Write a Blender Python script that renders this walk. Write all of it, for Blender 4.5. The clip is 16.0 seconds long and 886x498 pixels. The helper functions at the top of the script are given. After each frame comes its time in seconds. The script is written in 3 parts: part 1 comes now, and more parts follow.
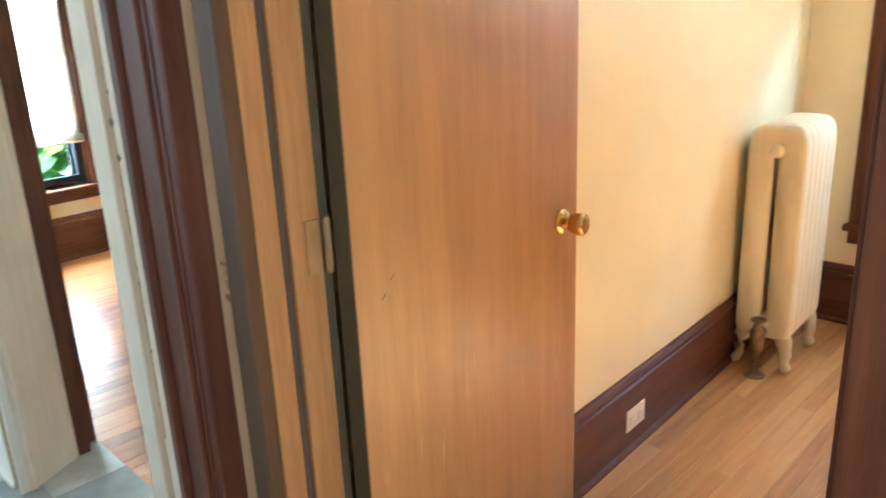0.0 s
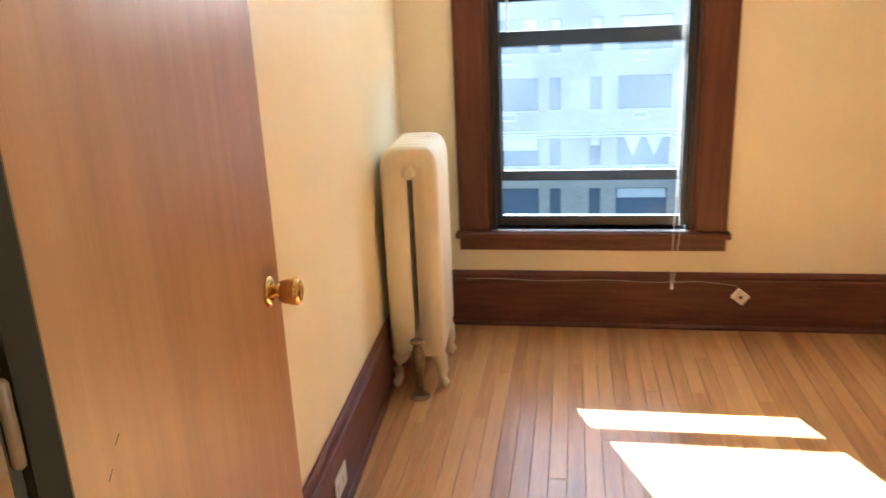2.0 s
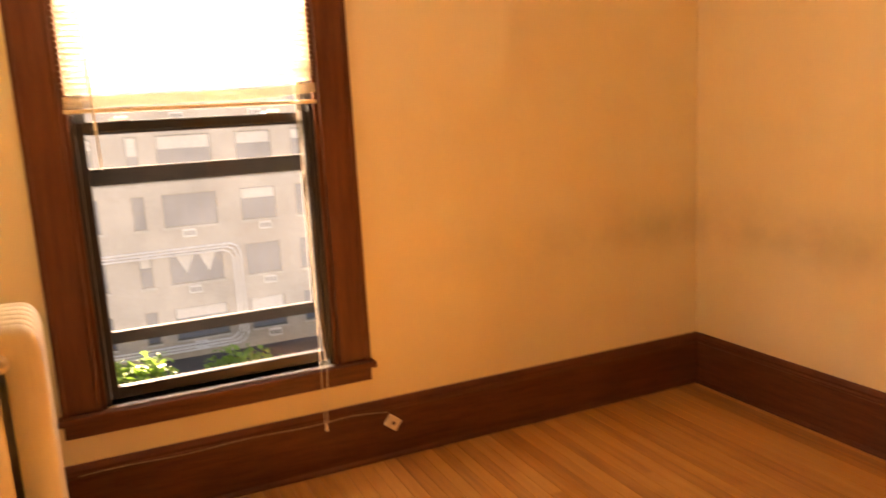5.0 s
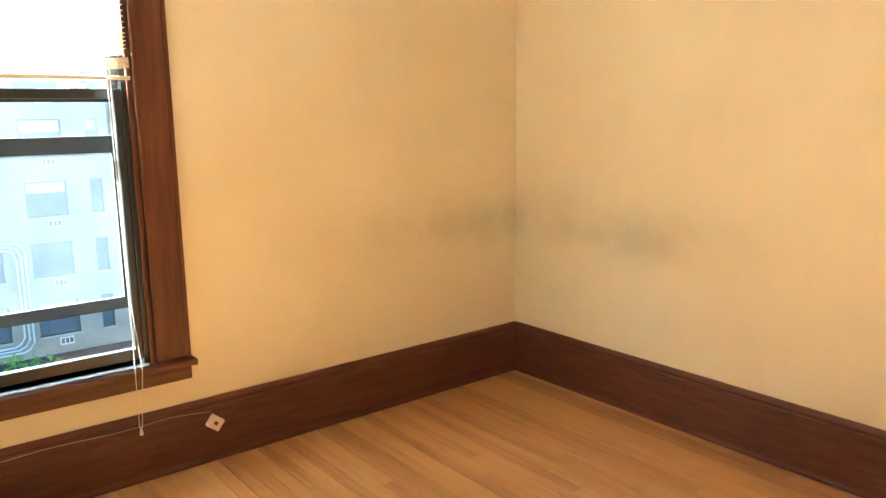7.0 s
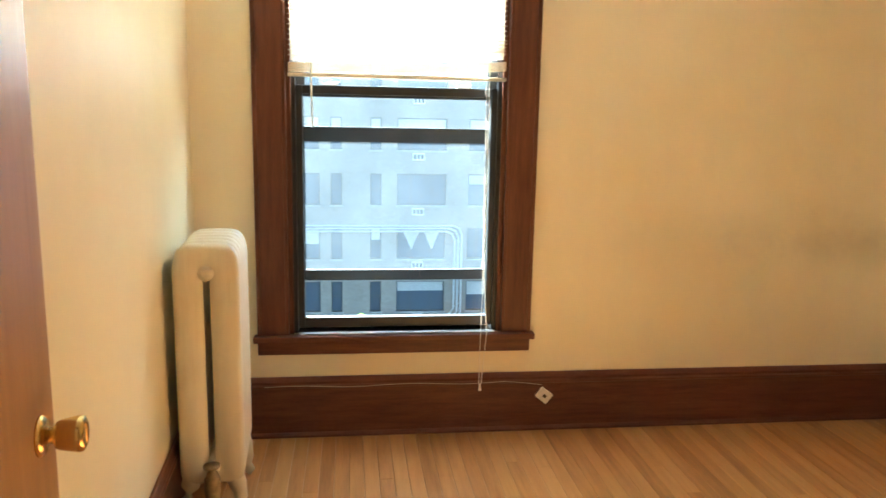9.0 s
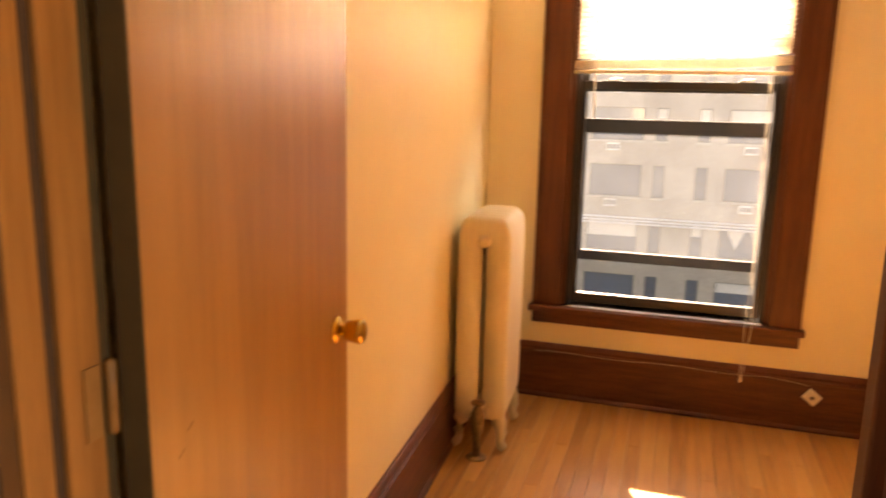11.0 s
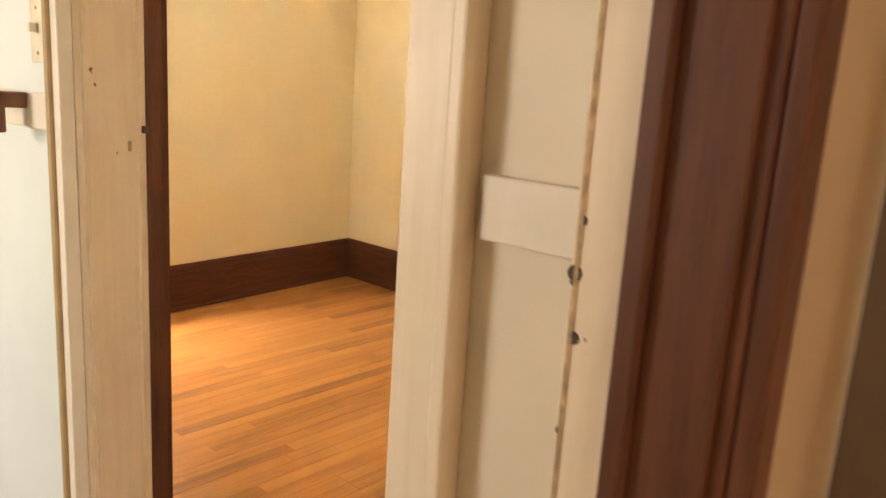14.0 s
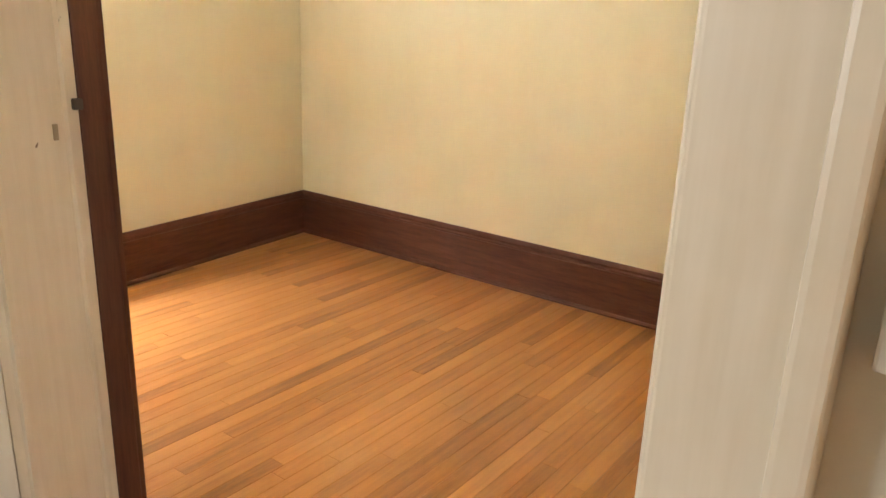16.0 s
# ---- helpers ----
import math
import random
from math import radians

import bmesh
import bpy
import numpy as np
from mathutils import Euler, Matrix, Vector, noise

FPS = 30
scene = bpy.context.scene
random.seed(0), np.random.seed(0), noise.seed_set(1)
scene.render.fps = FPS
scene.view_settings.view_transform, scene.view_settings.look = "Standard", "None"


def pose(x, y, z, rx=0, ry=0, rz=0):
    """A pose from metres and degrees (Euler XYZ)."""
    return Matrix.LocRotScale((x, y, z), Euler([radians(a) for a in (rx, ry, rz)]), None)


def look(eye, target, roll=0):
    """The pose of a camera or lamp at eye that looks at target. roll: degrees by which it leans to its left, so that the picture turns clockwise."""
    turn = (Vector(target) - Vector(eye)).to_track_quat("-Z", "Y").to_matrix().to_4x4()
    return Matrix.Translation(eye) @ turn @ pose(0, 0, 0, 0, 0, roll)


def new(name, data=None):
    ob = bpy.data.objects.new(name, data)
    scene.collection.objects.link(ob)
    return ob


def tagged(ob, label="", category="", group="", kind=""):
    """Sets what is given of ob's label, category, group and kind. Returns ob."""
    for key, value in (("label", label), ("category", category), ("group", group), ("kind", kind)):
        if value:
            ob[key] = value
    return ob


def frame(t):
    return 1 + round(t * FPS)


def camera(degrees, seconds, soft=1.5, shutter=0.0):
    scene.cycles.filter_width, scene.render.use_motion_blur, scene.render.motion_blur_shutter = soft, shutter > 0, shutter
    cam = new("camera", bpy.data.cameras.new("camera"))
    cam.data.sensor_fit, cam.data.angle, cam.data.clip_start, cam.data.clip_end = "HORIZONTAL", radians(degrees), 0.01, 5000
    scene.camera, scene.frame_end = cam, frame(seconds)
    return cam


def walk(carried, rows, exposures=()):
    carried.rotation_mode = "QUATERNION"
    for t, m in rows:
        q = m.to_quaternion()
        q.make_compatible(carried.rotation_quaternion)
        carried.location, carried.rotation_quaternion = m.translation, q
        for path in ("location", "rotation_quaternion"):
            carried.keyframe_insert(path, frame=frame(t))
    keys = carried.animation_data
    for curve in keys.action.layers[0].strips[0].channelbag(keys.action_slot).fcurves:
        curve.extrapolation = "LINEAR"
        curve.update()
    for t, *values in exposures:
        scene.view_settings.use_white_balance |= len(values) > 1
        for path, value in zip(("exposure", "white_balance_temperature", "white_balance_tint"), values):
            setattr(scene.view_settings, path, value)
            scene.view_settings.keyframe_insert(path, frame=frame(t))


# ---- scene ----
cam = camera(61.1, 16.0, 1.5, 0.4)
PATH = [
    (0, (0.114, 0.029, 1.354), (-1.236, 1.382, 0.767), -2.49),
    (0.5, (0.007, 0.079, 1.349), (-1.159, 1.609, 0.801), -3.12),
    (1, (-0.101, 0.182, 1.35), (-1.053, 1.857, 0.815), -2.63),
    (1.5, (-0.176, 0.195, 1.345), (-0.841, 1.998, 0.791), -2.15),
    (2, (-0.324, 0.169, 1.361), (-0.661, 2.054, 0.783), -2.59),
    (2.5, (-0.409, 0.135, 1.362), (-0.453, 2.04, 0.756), -1.64),
    (3, (-0.446, 0.17, 1.368), (-0.267, 2.084, 0.816), -1.0),
    (3.5, (-0.453, 0.303, 1.364), (-0.207, 2.266, 1.072), -3.26),
    (4, (-0.496, 0.411, 1.389), (-0.206, 2.384, 1.239), -3.7),
    (4.5, (-0.568, 0.502, 1.392), (-0.033, 2.418, 1.191), -3.54),
    (5, (-0.594, 0.543, 1.425), (0.209, 2.342, 1.079), -3.24),
    (5.2, (-0.61, 0.545, 1.423), (0.301, 2.282, 1.034), -3.32),
    (7.5, (-0.64, 0.596, 1.374), (0.589, 2.134, 1.023), -0.69),
    (8, (-0.549, 0.501, 1.404), (0.24, 2.306, 1.056), -0.48),
    (8.5, (-0.482, 0.405, 1.353), (-0.048, 2.327, 1.007), 0.38),
    (10.8, (-0.245, 0.072, 1.374), (-0.688, 1.99, 1.023), 1.43),
    (11, (-0.216, 0.026, 1.37), (-0.799, 1.9, 0.985), 1.25),
    (11.5, (-0.181, -0.029, 1.374), (-1.186, 1.648, 0.948), 1.19),
    (12, (-0.232, -0.071, 1.363), (-1.576, 1.351, 0.953), 0.76),
    (12.5, (-0.337, -0.089, 1.37), (-1.82, 1.186, 0.952), 1.64),
    (13, (-0.518, -0.068, 1.372), (-2.012, 1.196, 0.961), 1.33),
    (13.5, (-0.66, -0.072, 1.369), (-2.04, 1.313, 0.949), 2.72),
    (14, (-0.803, -0.033, 1.367), (-2.113, 1.42, 0.954), 3.67),
    (14.5, (-0.992, 0.06, 1.384), (-2.283, 1.539, 1.002), 3.08),
    (15, (-1.143, 0.121, 1.393), (-2.329, 1.679, 0.986), 3.45),
    (15.5, (-1.29, 0.159, 1.383), (-2.411, 1.718, 0.822), 2.94),
    (16, (-1.315, 0.186, 1.378), (-2.452, 1.723, 0.79), 2.22),
]
EXPO = [(0.0, 3.3, 4900, -3), (0.5, 3.25, 4150, -6), (1.0, 3.2, 3850, -9), (1.5, 3.05, 4200, -6), (2.1, 2.95, 5400, 4), (3.0, 2.78, 8800, 28), (3.6, 2.53, 11000, 29), (5.2, 2.52, 11800, 34),
        (7.3, 3.25, 5000, -8), (8.0, 2.95, 5000, -8), (8.7, 2.85, 5000, -8), (10.8, 2.55, 11000, 29), (12.0, 2.68, 11300, 30), (12.9, 3.05, 7900, 17), (14.5, 3.15, 8700, 22), (16.0, 3.1, 6600, 14)]
walk(cam, [(t, look(e, g, r)) for t, e, g, r in PATH], EXPO)

# ---- world, sun, light in the window openings, added hall fill ----
SUN_WAY = Vector((0.615, -1.57, -1.0)).normalized()
world = bpy.data.worlds.new("world")
scene.world = world
world.use_nodes = True
wn = world.node_tree.nodes
sky = wn.new("ShaderNodeTexSky")
sky.sky_type = "NISHITA"
sky.sun_disc = False
sky.sun_elevation = math.asin(-SUN_WAY.z)
sky.sun_rotation = math.atan2(-SUN_WAY.x, -SUN_WAY.y)
wn["Background"].inputs["Strength"].default_value = 0.085
world.node_tree.links.new(sky.outputs[0], wn["Background"].inputs["Color"])

sun = new("sun", bpy.data.lights.new("sun", "SUN"))
sun.data.energy, sun.data.angle, sun.data.color = 17.0, radians(0.5), (1.0, 0.97, 0.91)
sun.matrix_world = look((-6, 12, 9), Vector((-6, 12, 9)) + SUN_WAY)


def opening_light(name, eye, target, w, h, watts, color):
    ob = new(name, bpy.data.lights.new(name, "AREA"))
    ob.data.shape, ob.data.size, ob.data.size_y = "RECTANGLE", w, h
    ob.data.energy, ob.data.color = watts, color
    ob.matrix_world = look(eye, target)
    return ob


SKYC = (0.86, 0.93, 1.0)
opening_light("opening_fill", (-0.247, 3.522, 1.785), (-0.247, 0, 1.74), 0.74, 0.44, 17, SKYC)
opening_light("opening_fill", (-4.935, 1.34, 1.41), (0, 1.73, 1.4), 0.80, 1.3, 66, SKYC)
opening_light("opening_fill", (-3.2, -1.66, 1.45), (-3.2, 3, 1.2), 0.9, 1.1, 4.2, (0.95, 0.97, 1.0))

opening_light("opening_fill", (1.46, -0.25, 1.45), (0, 0.2, 1.2), 0.8, 1.1, 2.3, (1.0, 0.95, 0.88))


# ---- materials ----
def nodes_of(name):
    m = bpy.data.materials.new(name)
    m.use_nodes = True
    return m, m.node_tree.nodes, m.node_tree.links, m.node_tree.nodes["Principled BSDF"]


def ramp(n, l, fac, stops):
    r = n.new("ShaderNodeValToRGB")
    while len(r.color_ramp.elements) < len(stops):
        r.color_ramp.elements.new(0.5)
    for e, (p, c) in zip(r.color_ramp.elements, stops):
        e.position, e.color = p, (*c, 1)
    l.new(fac, r.inputs[0])
    return r.outputs[0]


def noise_tex(n, l, vec, scale, detail=4.0, rough=0.6):
    x = n.new("ShaderNodeTexNoise")
    x.inputs["Scale"].default_value, x.inputs["Detail"].default_value = scale, detail
    x.inputs["Roughness"].default_value = rough
    if vec is not None:
        l.new(vec, x.inputs["Vector"])
    return x.outputs[0]


def mixc(n, l, fac, a, b, mode="MIX"):
    x = n.new("ShaderNodeMix")
    x.data_type, x.blend_type = "RGBA", mode
    for sock, val in ((x.inputs[0], fac), (x.inputs[6], a), (x.inputs[7], b)):
        if isinstance(val, (int, float)):
            sock.default_value = val
        elif isinstance(val, tuple):
            sock.default_value = (*val, 1)
        else:
            l.new(val, sock)
    return x.outputs[2]


def calc(n, l, op, a, b=0.0, c=0.0):
    x = n.new("ShaderNodeMath")
    x.operation = op
    for sock, val in zip(x.inputs, (a, b, c)):
        if isinstance(val, (int, float)):
            sock.default_value = val
        else:
            l.new(val, sock)
    return x.outputs[0]


def mapped(n, l, scale=(1, 1, 1), coord="Object"):
    c = n.new("ShaderNodeTexCoord")
    m = n.new("ShaderNodeMapping")
    m.inputs["Scale"].default_value = scale
    l.new(c.outputs[coord], m.inputs["Vector"])
    return m.outputs[0]


def position(n, l):
    g = n.new("ShaderNodeNewGeometry")
    s = n.new("ShaderNodeSeparateXYZ")
    l.new(g.outputs["Position"], s.inputs[0])
    return s.outputs, g.outputs["Position"]


def bump(n, l, b, height, strength, dist=0.002):
    x = n.new("ShaderNodeBump")
    x.inputs["Strength"].default_value, x.inputs["Distance"].default_value = strength, dist
    l.new(height, x.inputs["Height"])
    l.new(x.outputs[0], b.inputs["Normal"])


def plaster(name, base, dark, rough=0.55, stain=False):
    """Painted plaster: slow blotches, roller texture, faint vertical brush marks."""
    m, n, l, b = nodes_of(name)
    xyz, pos = position(n, l)
    big = noise_tex(n, l, pos, 1.7, 3)
    mp = n.new("ShaderNodeMapping")
    mp.inputs["Scale"].default_value = (9, 9, 1.2)
    l.new(pos, mp.inputs["Vector"])
    streak = noise_tex(n, l, mp.outputs[0], 1.5, 4)
    fac = calc(n, l, "ADD", calc(n, l, "MULTIPLY", big, 0.8), calc(n, l, "MULTIPLY", streak, 0.2))
    col = ramp(n, l, fac, [(0.35, dark), (0.62, base)])
    if stain:
        # grey scuffs where furniture stood round the far corner
        wob = noise_tex(n, l, pos, 2.2, 4)
        zc = calc(n, l, "ADD", xyz[2], calc(n, l, "MULTIPLY", wob, 0.22))
        up = calc(n, l, "DIVIDE", calc(n, l, "SUBTRACT", zc, 0.95), 0.13)
        bell = calc(n, l, "POWER", 2.718, calc(n, l, "MULTIPLY", calc(n, l, "MULTIPLY", up, up), -1.0))
        mr = n.new("ShaderNodeMapRange")
        mr.inputs[1].default_value, mr.inputs[2].default_value = 0.55, 1.7
        l.new(xyz[0], mr.inputs[0])
        my = n.new("ShaderNodeMapRange")
        my.inputs[1].default_value, my.inputs[2].default_value = 1.9, 2.5
        l.new(xyz[1], my.inputs[0])
        patch = ramp(n, l, noise_tex(n, l, pos, 3.6, 5), [(0.36, (0, 0, 0)), (0.62, (1, 1, 1))])
        k = calc(n, l, "MULTIPLY", calc(n, l, "MULTIPLY", bell, mr.outputs[0]), my.outputs[0])
        k = calc(n, l, "MULTIPLY", k, calc(n, l, "ADD", calc(n, l, "MULTIPLY", patch, 0.20), 0.11))
        col = mixc(n, l, k, col, (0.24, 0.22, 0.15))
    l.new(col, b.inputs["Base Color"])
    b.inputs["Roughness"].default_value = rough
    b.inputs["Specular IOR Level"].default_value = 0.35
    fine = calc(n, l, "ADD", noise_tex(n, l, pos, 260, 3), calc(n, l, "MULTIPLY", noise_tex(n, l, pos, 9, 3), 2.0))
    bump(n, l, b, fine, 0.25, 0.0015)
    return m


def wood(name, stops, grain=(1, 1, 1), rough=0.4, ring=4.0, bumps=0.12, spread=0.0, coat=0.0, streak_mark=False, spec=0.4):
    """Varnished wood, its grain drawn out along the axis with the smallest scale; spread varies piece by piece."""
    m, n, l, b = nodes_of(name)
    tc = n.new("ShaderNodeTexCoord")
    oi = n.new("ShaderNodeObjectInfo")
    off = n.new("ShaderNodeVectorMath")
    off.operation = "MULTIPLY_ADD"
    xyz, pos = position(n, l)
    l.new(oi.outputs["Random"], off.inputs[0])
    off.inputs[1].default_value = (37.0 * (spread > 0),) * 3
    l.new(pos, off.inputs[2])
    mp = n.new("ShaderNodeMapping")
    mp.inputs["Scale"].default_value = grain
    l.new(off.outputs[0], mp.inputs["Vector"])
    a = noise_tex(n, l, mp.outputs[0], ring, 6, 0.62)
    f = noise_tex(n, l, mp.outputs[0], ring * 9, 3, 0.7)
    blot = noise_tex(n, l, pos, 2.3, 3)
    fac = calc(n, l, "ADD", calc(n, l, "MULTIPLY", a, 0.62), calc(n, l, "MULTIPLY", f, 0.24))
    fac = calc(n, l, "ADD", fac, calc(n, l, "MULTIPLY", blot, 0.14))
    if spread:
        fac = calc(n, l, "ADD", fac, calc(n, l, "MULTIPLY", calc(n, l, "SUBTRACT", oi.outputs["Random"], 0.5), spread))
    col = ramp(n, l, fac, stops)
    if streak_mark:
        mp2 = n.new("ShaderNodeMapping")
        mp2.inputs["Scale"].default_value = (16, 16, 1.4)
        l.new(pos, mp2.inputs["Vector"])
        sheen = ramp(n, l, noise_tex(n, l, mp2.outputs[0], 4.5, 5, 0.7), [(0.60, (0, 0, 0)), (0.70, (1, 1, 1))])
        low = n.new("ShaderNodeMapRange")
        low.inputs[1].default_value, low.inputs[2].default_value = 0.95, 0.55
        l.new(xyz[2], low.inputs[0])
        high = n.new("ShaderNodeMapRange")
        high.inputs[1].default_value, high.inputs[2].default_value = 1.36, 1.46
        l.new(xyz[2], high.inputs[0])
        k = calc(n, l, "MULTIPLY", sheen, calc(n, l, "ADD", low.outputs[0], high.outputs[0]))
        col = mixc(n, l, calc(n, l, "MULTIPLY", k, 0.5), col, (0.62, 0.42, 0.21))
    l.new(col, b.inputs["Base Color"])
    rr = n.new("ShaderNodeMapRange")
    rr.inputs[3].default_value, rr.inputs[4].default_value = rough - 0.08, rough + 0.12
    l.new(f, rr.inputs[0])
    l.new(rr.outputs[0], b.inputs["Roughness"])
    b.inputs["Coat Weight"].default_value = coat
    b.inputs["Specular IOR Level"].default_value = spec
    b.inputs["Coat Roughness"].default_value = 0.3
    bump(n, l, b, f, bumps, 0.001)
    return m


def paint(name, base, dark, rough=0.4, chips=None, bumps=0.15):
    """Brushed gloss paint in several coats, with grime and, where chips is given, bare spots."""
    m, n, l, b = nodes_of(name)
    xyz, pos = position(n, l)
    mp = n.new("ShaderNodeMapping")
    mp.inputs["Scale"].default_value = (28, 28, 2.2)
    l.new(pos, mp.inputs["Vector"])
    brush = noise_tex(n, l, mp.outputs[0], 2.0, 4)
    grime = noise_tex(n, l, pos, 3.5, 5)
    fac = calc(n, l, "ADD", calc(n, l, "MULTIPLY", brush, 0.4), calc(n, l, "MULTIPLY", grime, 0.6))
    col = ramp(n, l, fac, [(0.36, dark), (0.58, base)])
    if chips:
        spot = ramp(n, l, noise_tex(n, l, pos, 21, 3, 0.6), [(0.735, (0, 0, 0)), (0.755, (1, 1, 1))])
        col = mixc(n, l, spot, col, chips)
    l.new(col, b.inputs["Base Color"])
    b.inputs["Roughness"].default_value = rough
    bump(n, l, b, calc(n, l, "ADD", brush, calc(n, l, "MULTIPLY", grime, 1.5)), bumps, 0.002)
    return m


def simple(name, col, rough=0.5, metal=0.0, var=0.12, scale=14.0):
    m, n, l, b = nodes_of(name)
    xyz, pos = position(n, l)
    nz = noise_tex(n, l, pos, scale, 4)
    lo = tuple(c * (1 - var) for c in col)
    hi = tuple(min(1, c * (1 + var)) for c in col)
    l.new(ramp(n, l, nz, [(0.35, lo), (0.65, hi)]), b.inputs["Base Color"])
    rr = n.new("ShaderNodeMapRange")
    rr.inputs[3].default_value, rr.inputs[4].default_value = max(0.02, rough - 0.1), rough + 0.1
    l.new(nz, rr.inputs[0])
    l.new(rr.outputs[0], b.inputs["Roughness"])
    b.inputs["Metallic"].default_value = metal
    return m


def glass(name, dirt):
    """Window glass: clear, part mirror at a slant, with a film of dust that scatters the sun."""
    m, n, l, b = nodes_of(name)
    out = n["Material Output"]
    tr = n.new("ShaderNodeBsdfTransparent")
    gl = n.new("ShaderNodeBsdfGlossy")
    gl.inputs["Roughness"].default_value = 0.03
    fr = n.new("ShaderNodeFresnel")
    fr.inputs["IOR"].default_value = 1.45
    mix = n.new("ShaderNodeMixShader")
    l.new(calc(n, l, "MULTIPLY", fr.outputs[0], 0.25), mix.inputs[0])
    l.new(tr.outputs[0], mix.inputs[1])
    l.new(gl.outputs[0], mix.inputs[2])
    df = n.new("ShaderNodeBsdfTranslucent")
    df.inputs["Color"].default_value = (0.72, 0.83, 0.95, 1)
    xyz, pos = position(n, l)
    k = n.new("ShaderNodeMapRange")
    k.inputs[1].default_value, k.inputs[2].default_value = 0.3, 0.7
    k.inputs[3].default_value, k.inputs[4].default_value = dirt * 0.75, dirt * 1.25
    l.new(noise_tex(n, l, pos, 5.0, 5), k.inputs[0])
    mix2 = n.new("ShaderNodeMixShader")
    l.new(k.outputs[0], mix2.inputs[0])
    l.new(mix.outputs[0], mix2.inputs[1])
    l.new(df.outputs[0], mix2.inputs[2])
    l.new(mix2.outputs[0], out.inputs["Surface"])
    return m


def slat_vinyl(name):
    m, n, l, b = nodes_of(name)
    out = n["Material Output"]
    b.inputs["Base Color"].default_value = (0.82, 0.76, 0.64, 1)
    b.inputs["Roughness"].default_value = 0.4
    tl = n.new("ShaderNodeBsdfTranslucent")
    tl.inputs["Color"].default_value = (0.85, 0.74, 0.56, 1)
    mix = n.new("ShaderNodeMixShader")
    mix.inputs[0].default_value = 0.025
    l.new(b.outputs[0], mix.inputs[1])
    l.new(tl.outputs[0], mix.inputs[2])
    l.new(mix.outputs[0], out.inputs["Surface"])
    return m


def leaf_mat(name, lo, hi):
    m, n, l, b = nodes_of(name)
    g = n.new("ShaderNodeNewGeometry")
    l.new(ramp(n, l, g.outputs["Random Per Island"], [(0.0, lo), (1.0, hi)]), b.inputs["Base Color"])
    b.inputs["Roughness"].default_value = 0.5
    tl = n.new("ShaderNodeBsdfTranslucent")
    tl.inputs["Color"].default_value = (0.16, 0.32, 0.05, 1)
    mix = n.new("ShaderNodeMixShader")
    mix.inputs[0].default_value = 0.4
    l.new(b.outputs[0], mix.inputs[1])
    l.new(tl.outputs[0], mix.inputs[2])
    l.new(mix.outputs[0], n["Material Output"].inputs["Surface"])
    return m


def brickwork(name, c1, c2, mortar):
    m, n, l, b = nodes_of(name)
    xyz, pos = position(n, l)
    cv = n.new("ShaderNodeCombineXYZ")
    l.new(xyz[0], cv.inputs[0])
    l.new(xyz[2], cv.inputs[1])
    br = n.new("ShaderNodeTexBrick")
    br.inputs["Scale"].default_value = 4.0
    br.inputs["Color1"].default_value, br.inputs["Color2"].default_value = (*c1, 1), (*c2, 1)
    br.inputs["Mortar"].default_value = (*mortar, 1)
    br.inputs["Mortar Size"].default_value = 0.012
    l.new(cv.outputs[0], br.inputs["Vector"])
    blot = ramp(n, l, noise_tex(n, l, pos, 0.35, 4), [(0.3, (0.8, 0.8, 0.8)), (0.7, (1.1, 1.1, 1.1))])
    l.new(mixc(n, l, 1.0, br.outputs[0], blot, "MULTIPLY"), b.inputs["Base Color"])
    b.inputs["Roughness"].default_value = 0.85
    return m


CREAM = plaster("cream_wall_paint", (0.85, 0.75, 0.51), (0.81, 0.70, 0.45), 0.5)
CREAM_A = plaster("cream_wall_paint_scuffed", (0.85, 0.75, 0.51), (0.81, 0.70, 0.45), 0.5, stain=True)
PALE = plaster("pale_wall_paint", (0.76, 0.82, 0.80), (0.70, 0.76, 0.72), 0.35)
IVORY = plaster("ivory_wall_paint", (0.82, 0.73, 0.58), (0.78, 0.67, 0.51), 0.45)
STRIP = plaster("old_cream_wall_paint", (0.83, 0.66, 0.45), (0.77, 0.58, 0.37), 0.45)
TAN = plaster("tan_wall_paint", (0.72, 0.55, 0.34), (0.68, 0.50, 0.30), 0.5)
CEIL = plaster("ceiling_paint", (0.82, 0.78, 0.70), (0.78, 0.74, 0.66), 0.7)
MAHOG = wood("dark_mahogany", [(0.25, (0.045, 0.014, 0.007)), (0.55, (0.135, 0.046, 0.022)), (0.8, (0.22, 0.082, 0.04))],
             (14, 14, 1.1), 0.46, 3.0, 0.1, coat=0.04, spec=0.3)
MAHOG_H = wood("dark_mahogany_long", [(0.25, (0.045, 0.014, 0.007)), (0.55, (0.135, 0.046, 0.022)), (0.8, (0.22, 0.082, 0.04))],
               (1.6, 1.6, 16), 0.46, 3.0, 0.1, coat=0.04, spec=0.3)
OAK = wood("amber_jamb_wood", [(0.25, (0.26, 0.125, 0.042)), (0.55, (0.43, 0.228, 0.085)), (0.8, (0.55, 0.32, 0.13))],
           (18, 18, 1.2), 0.46, 3.0, 0.12, spec=0.35)
LEAF = wood("amber_door_veneer", [(0.28, (0.30, 0.145, 0.046)), (0.50, (0.395, 0.20, 0.066)), (0.76, (0.48, 0.255, 0.092))],
            (11, 11, 0.8), 0.40, 2.4, 0.10, coat=0.14, streak_mark=True, spec=0.5)
MAPLE = wood("amber_strip_floor", [(0.18, (0.24, 0.098, 0.026)), (0.46, (0.48, 0.228, 0.070)), (0.80, (0.63, 0.335, 0.120))],
             (15, 1.0, 15), 0.30, 2.4, 0.06, spread=0.30, coat=0.4)
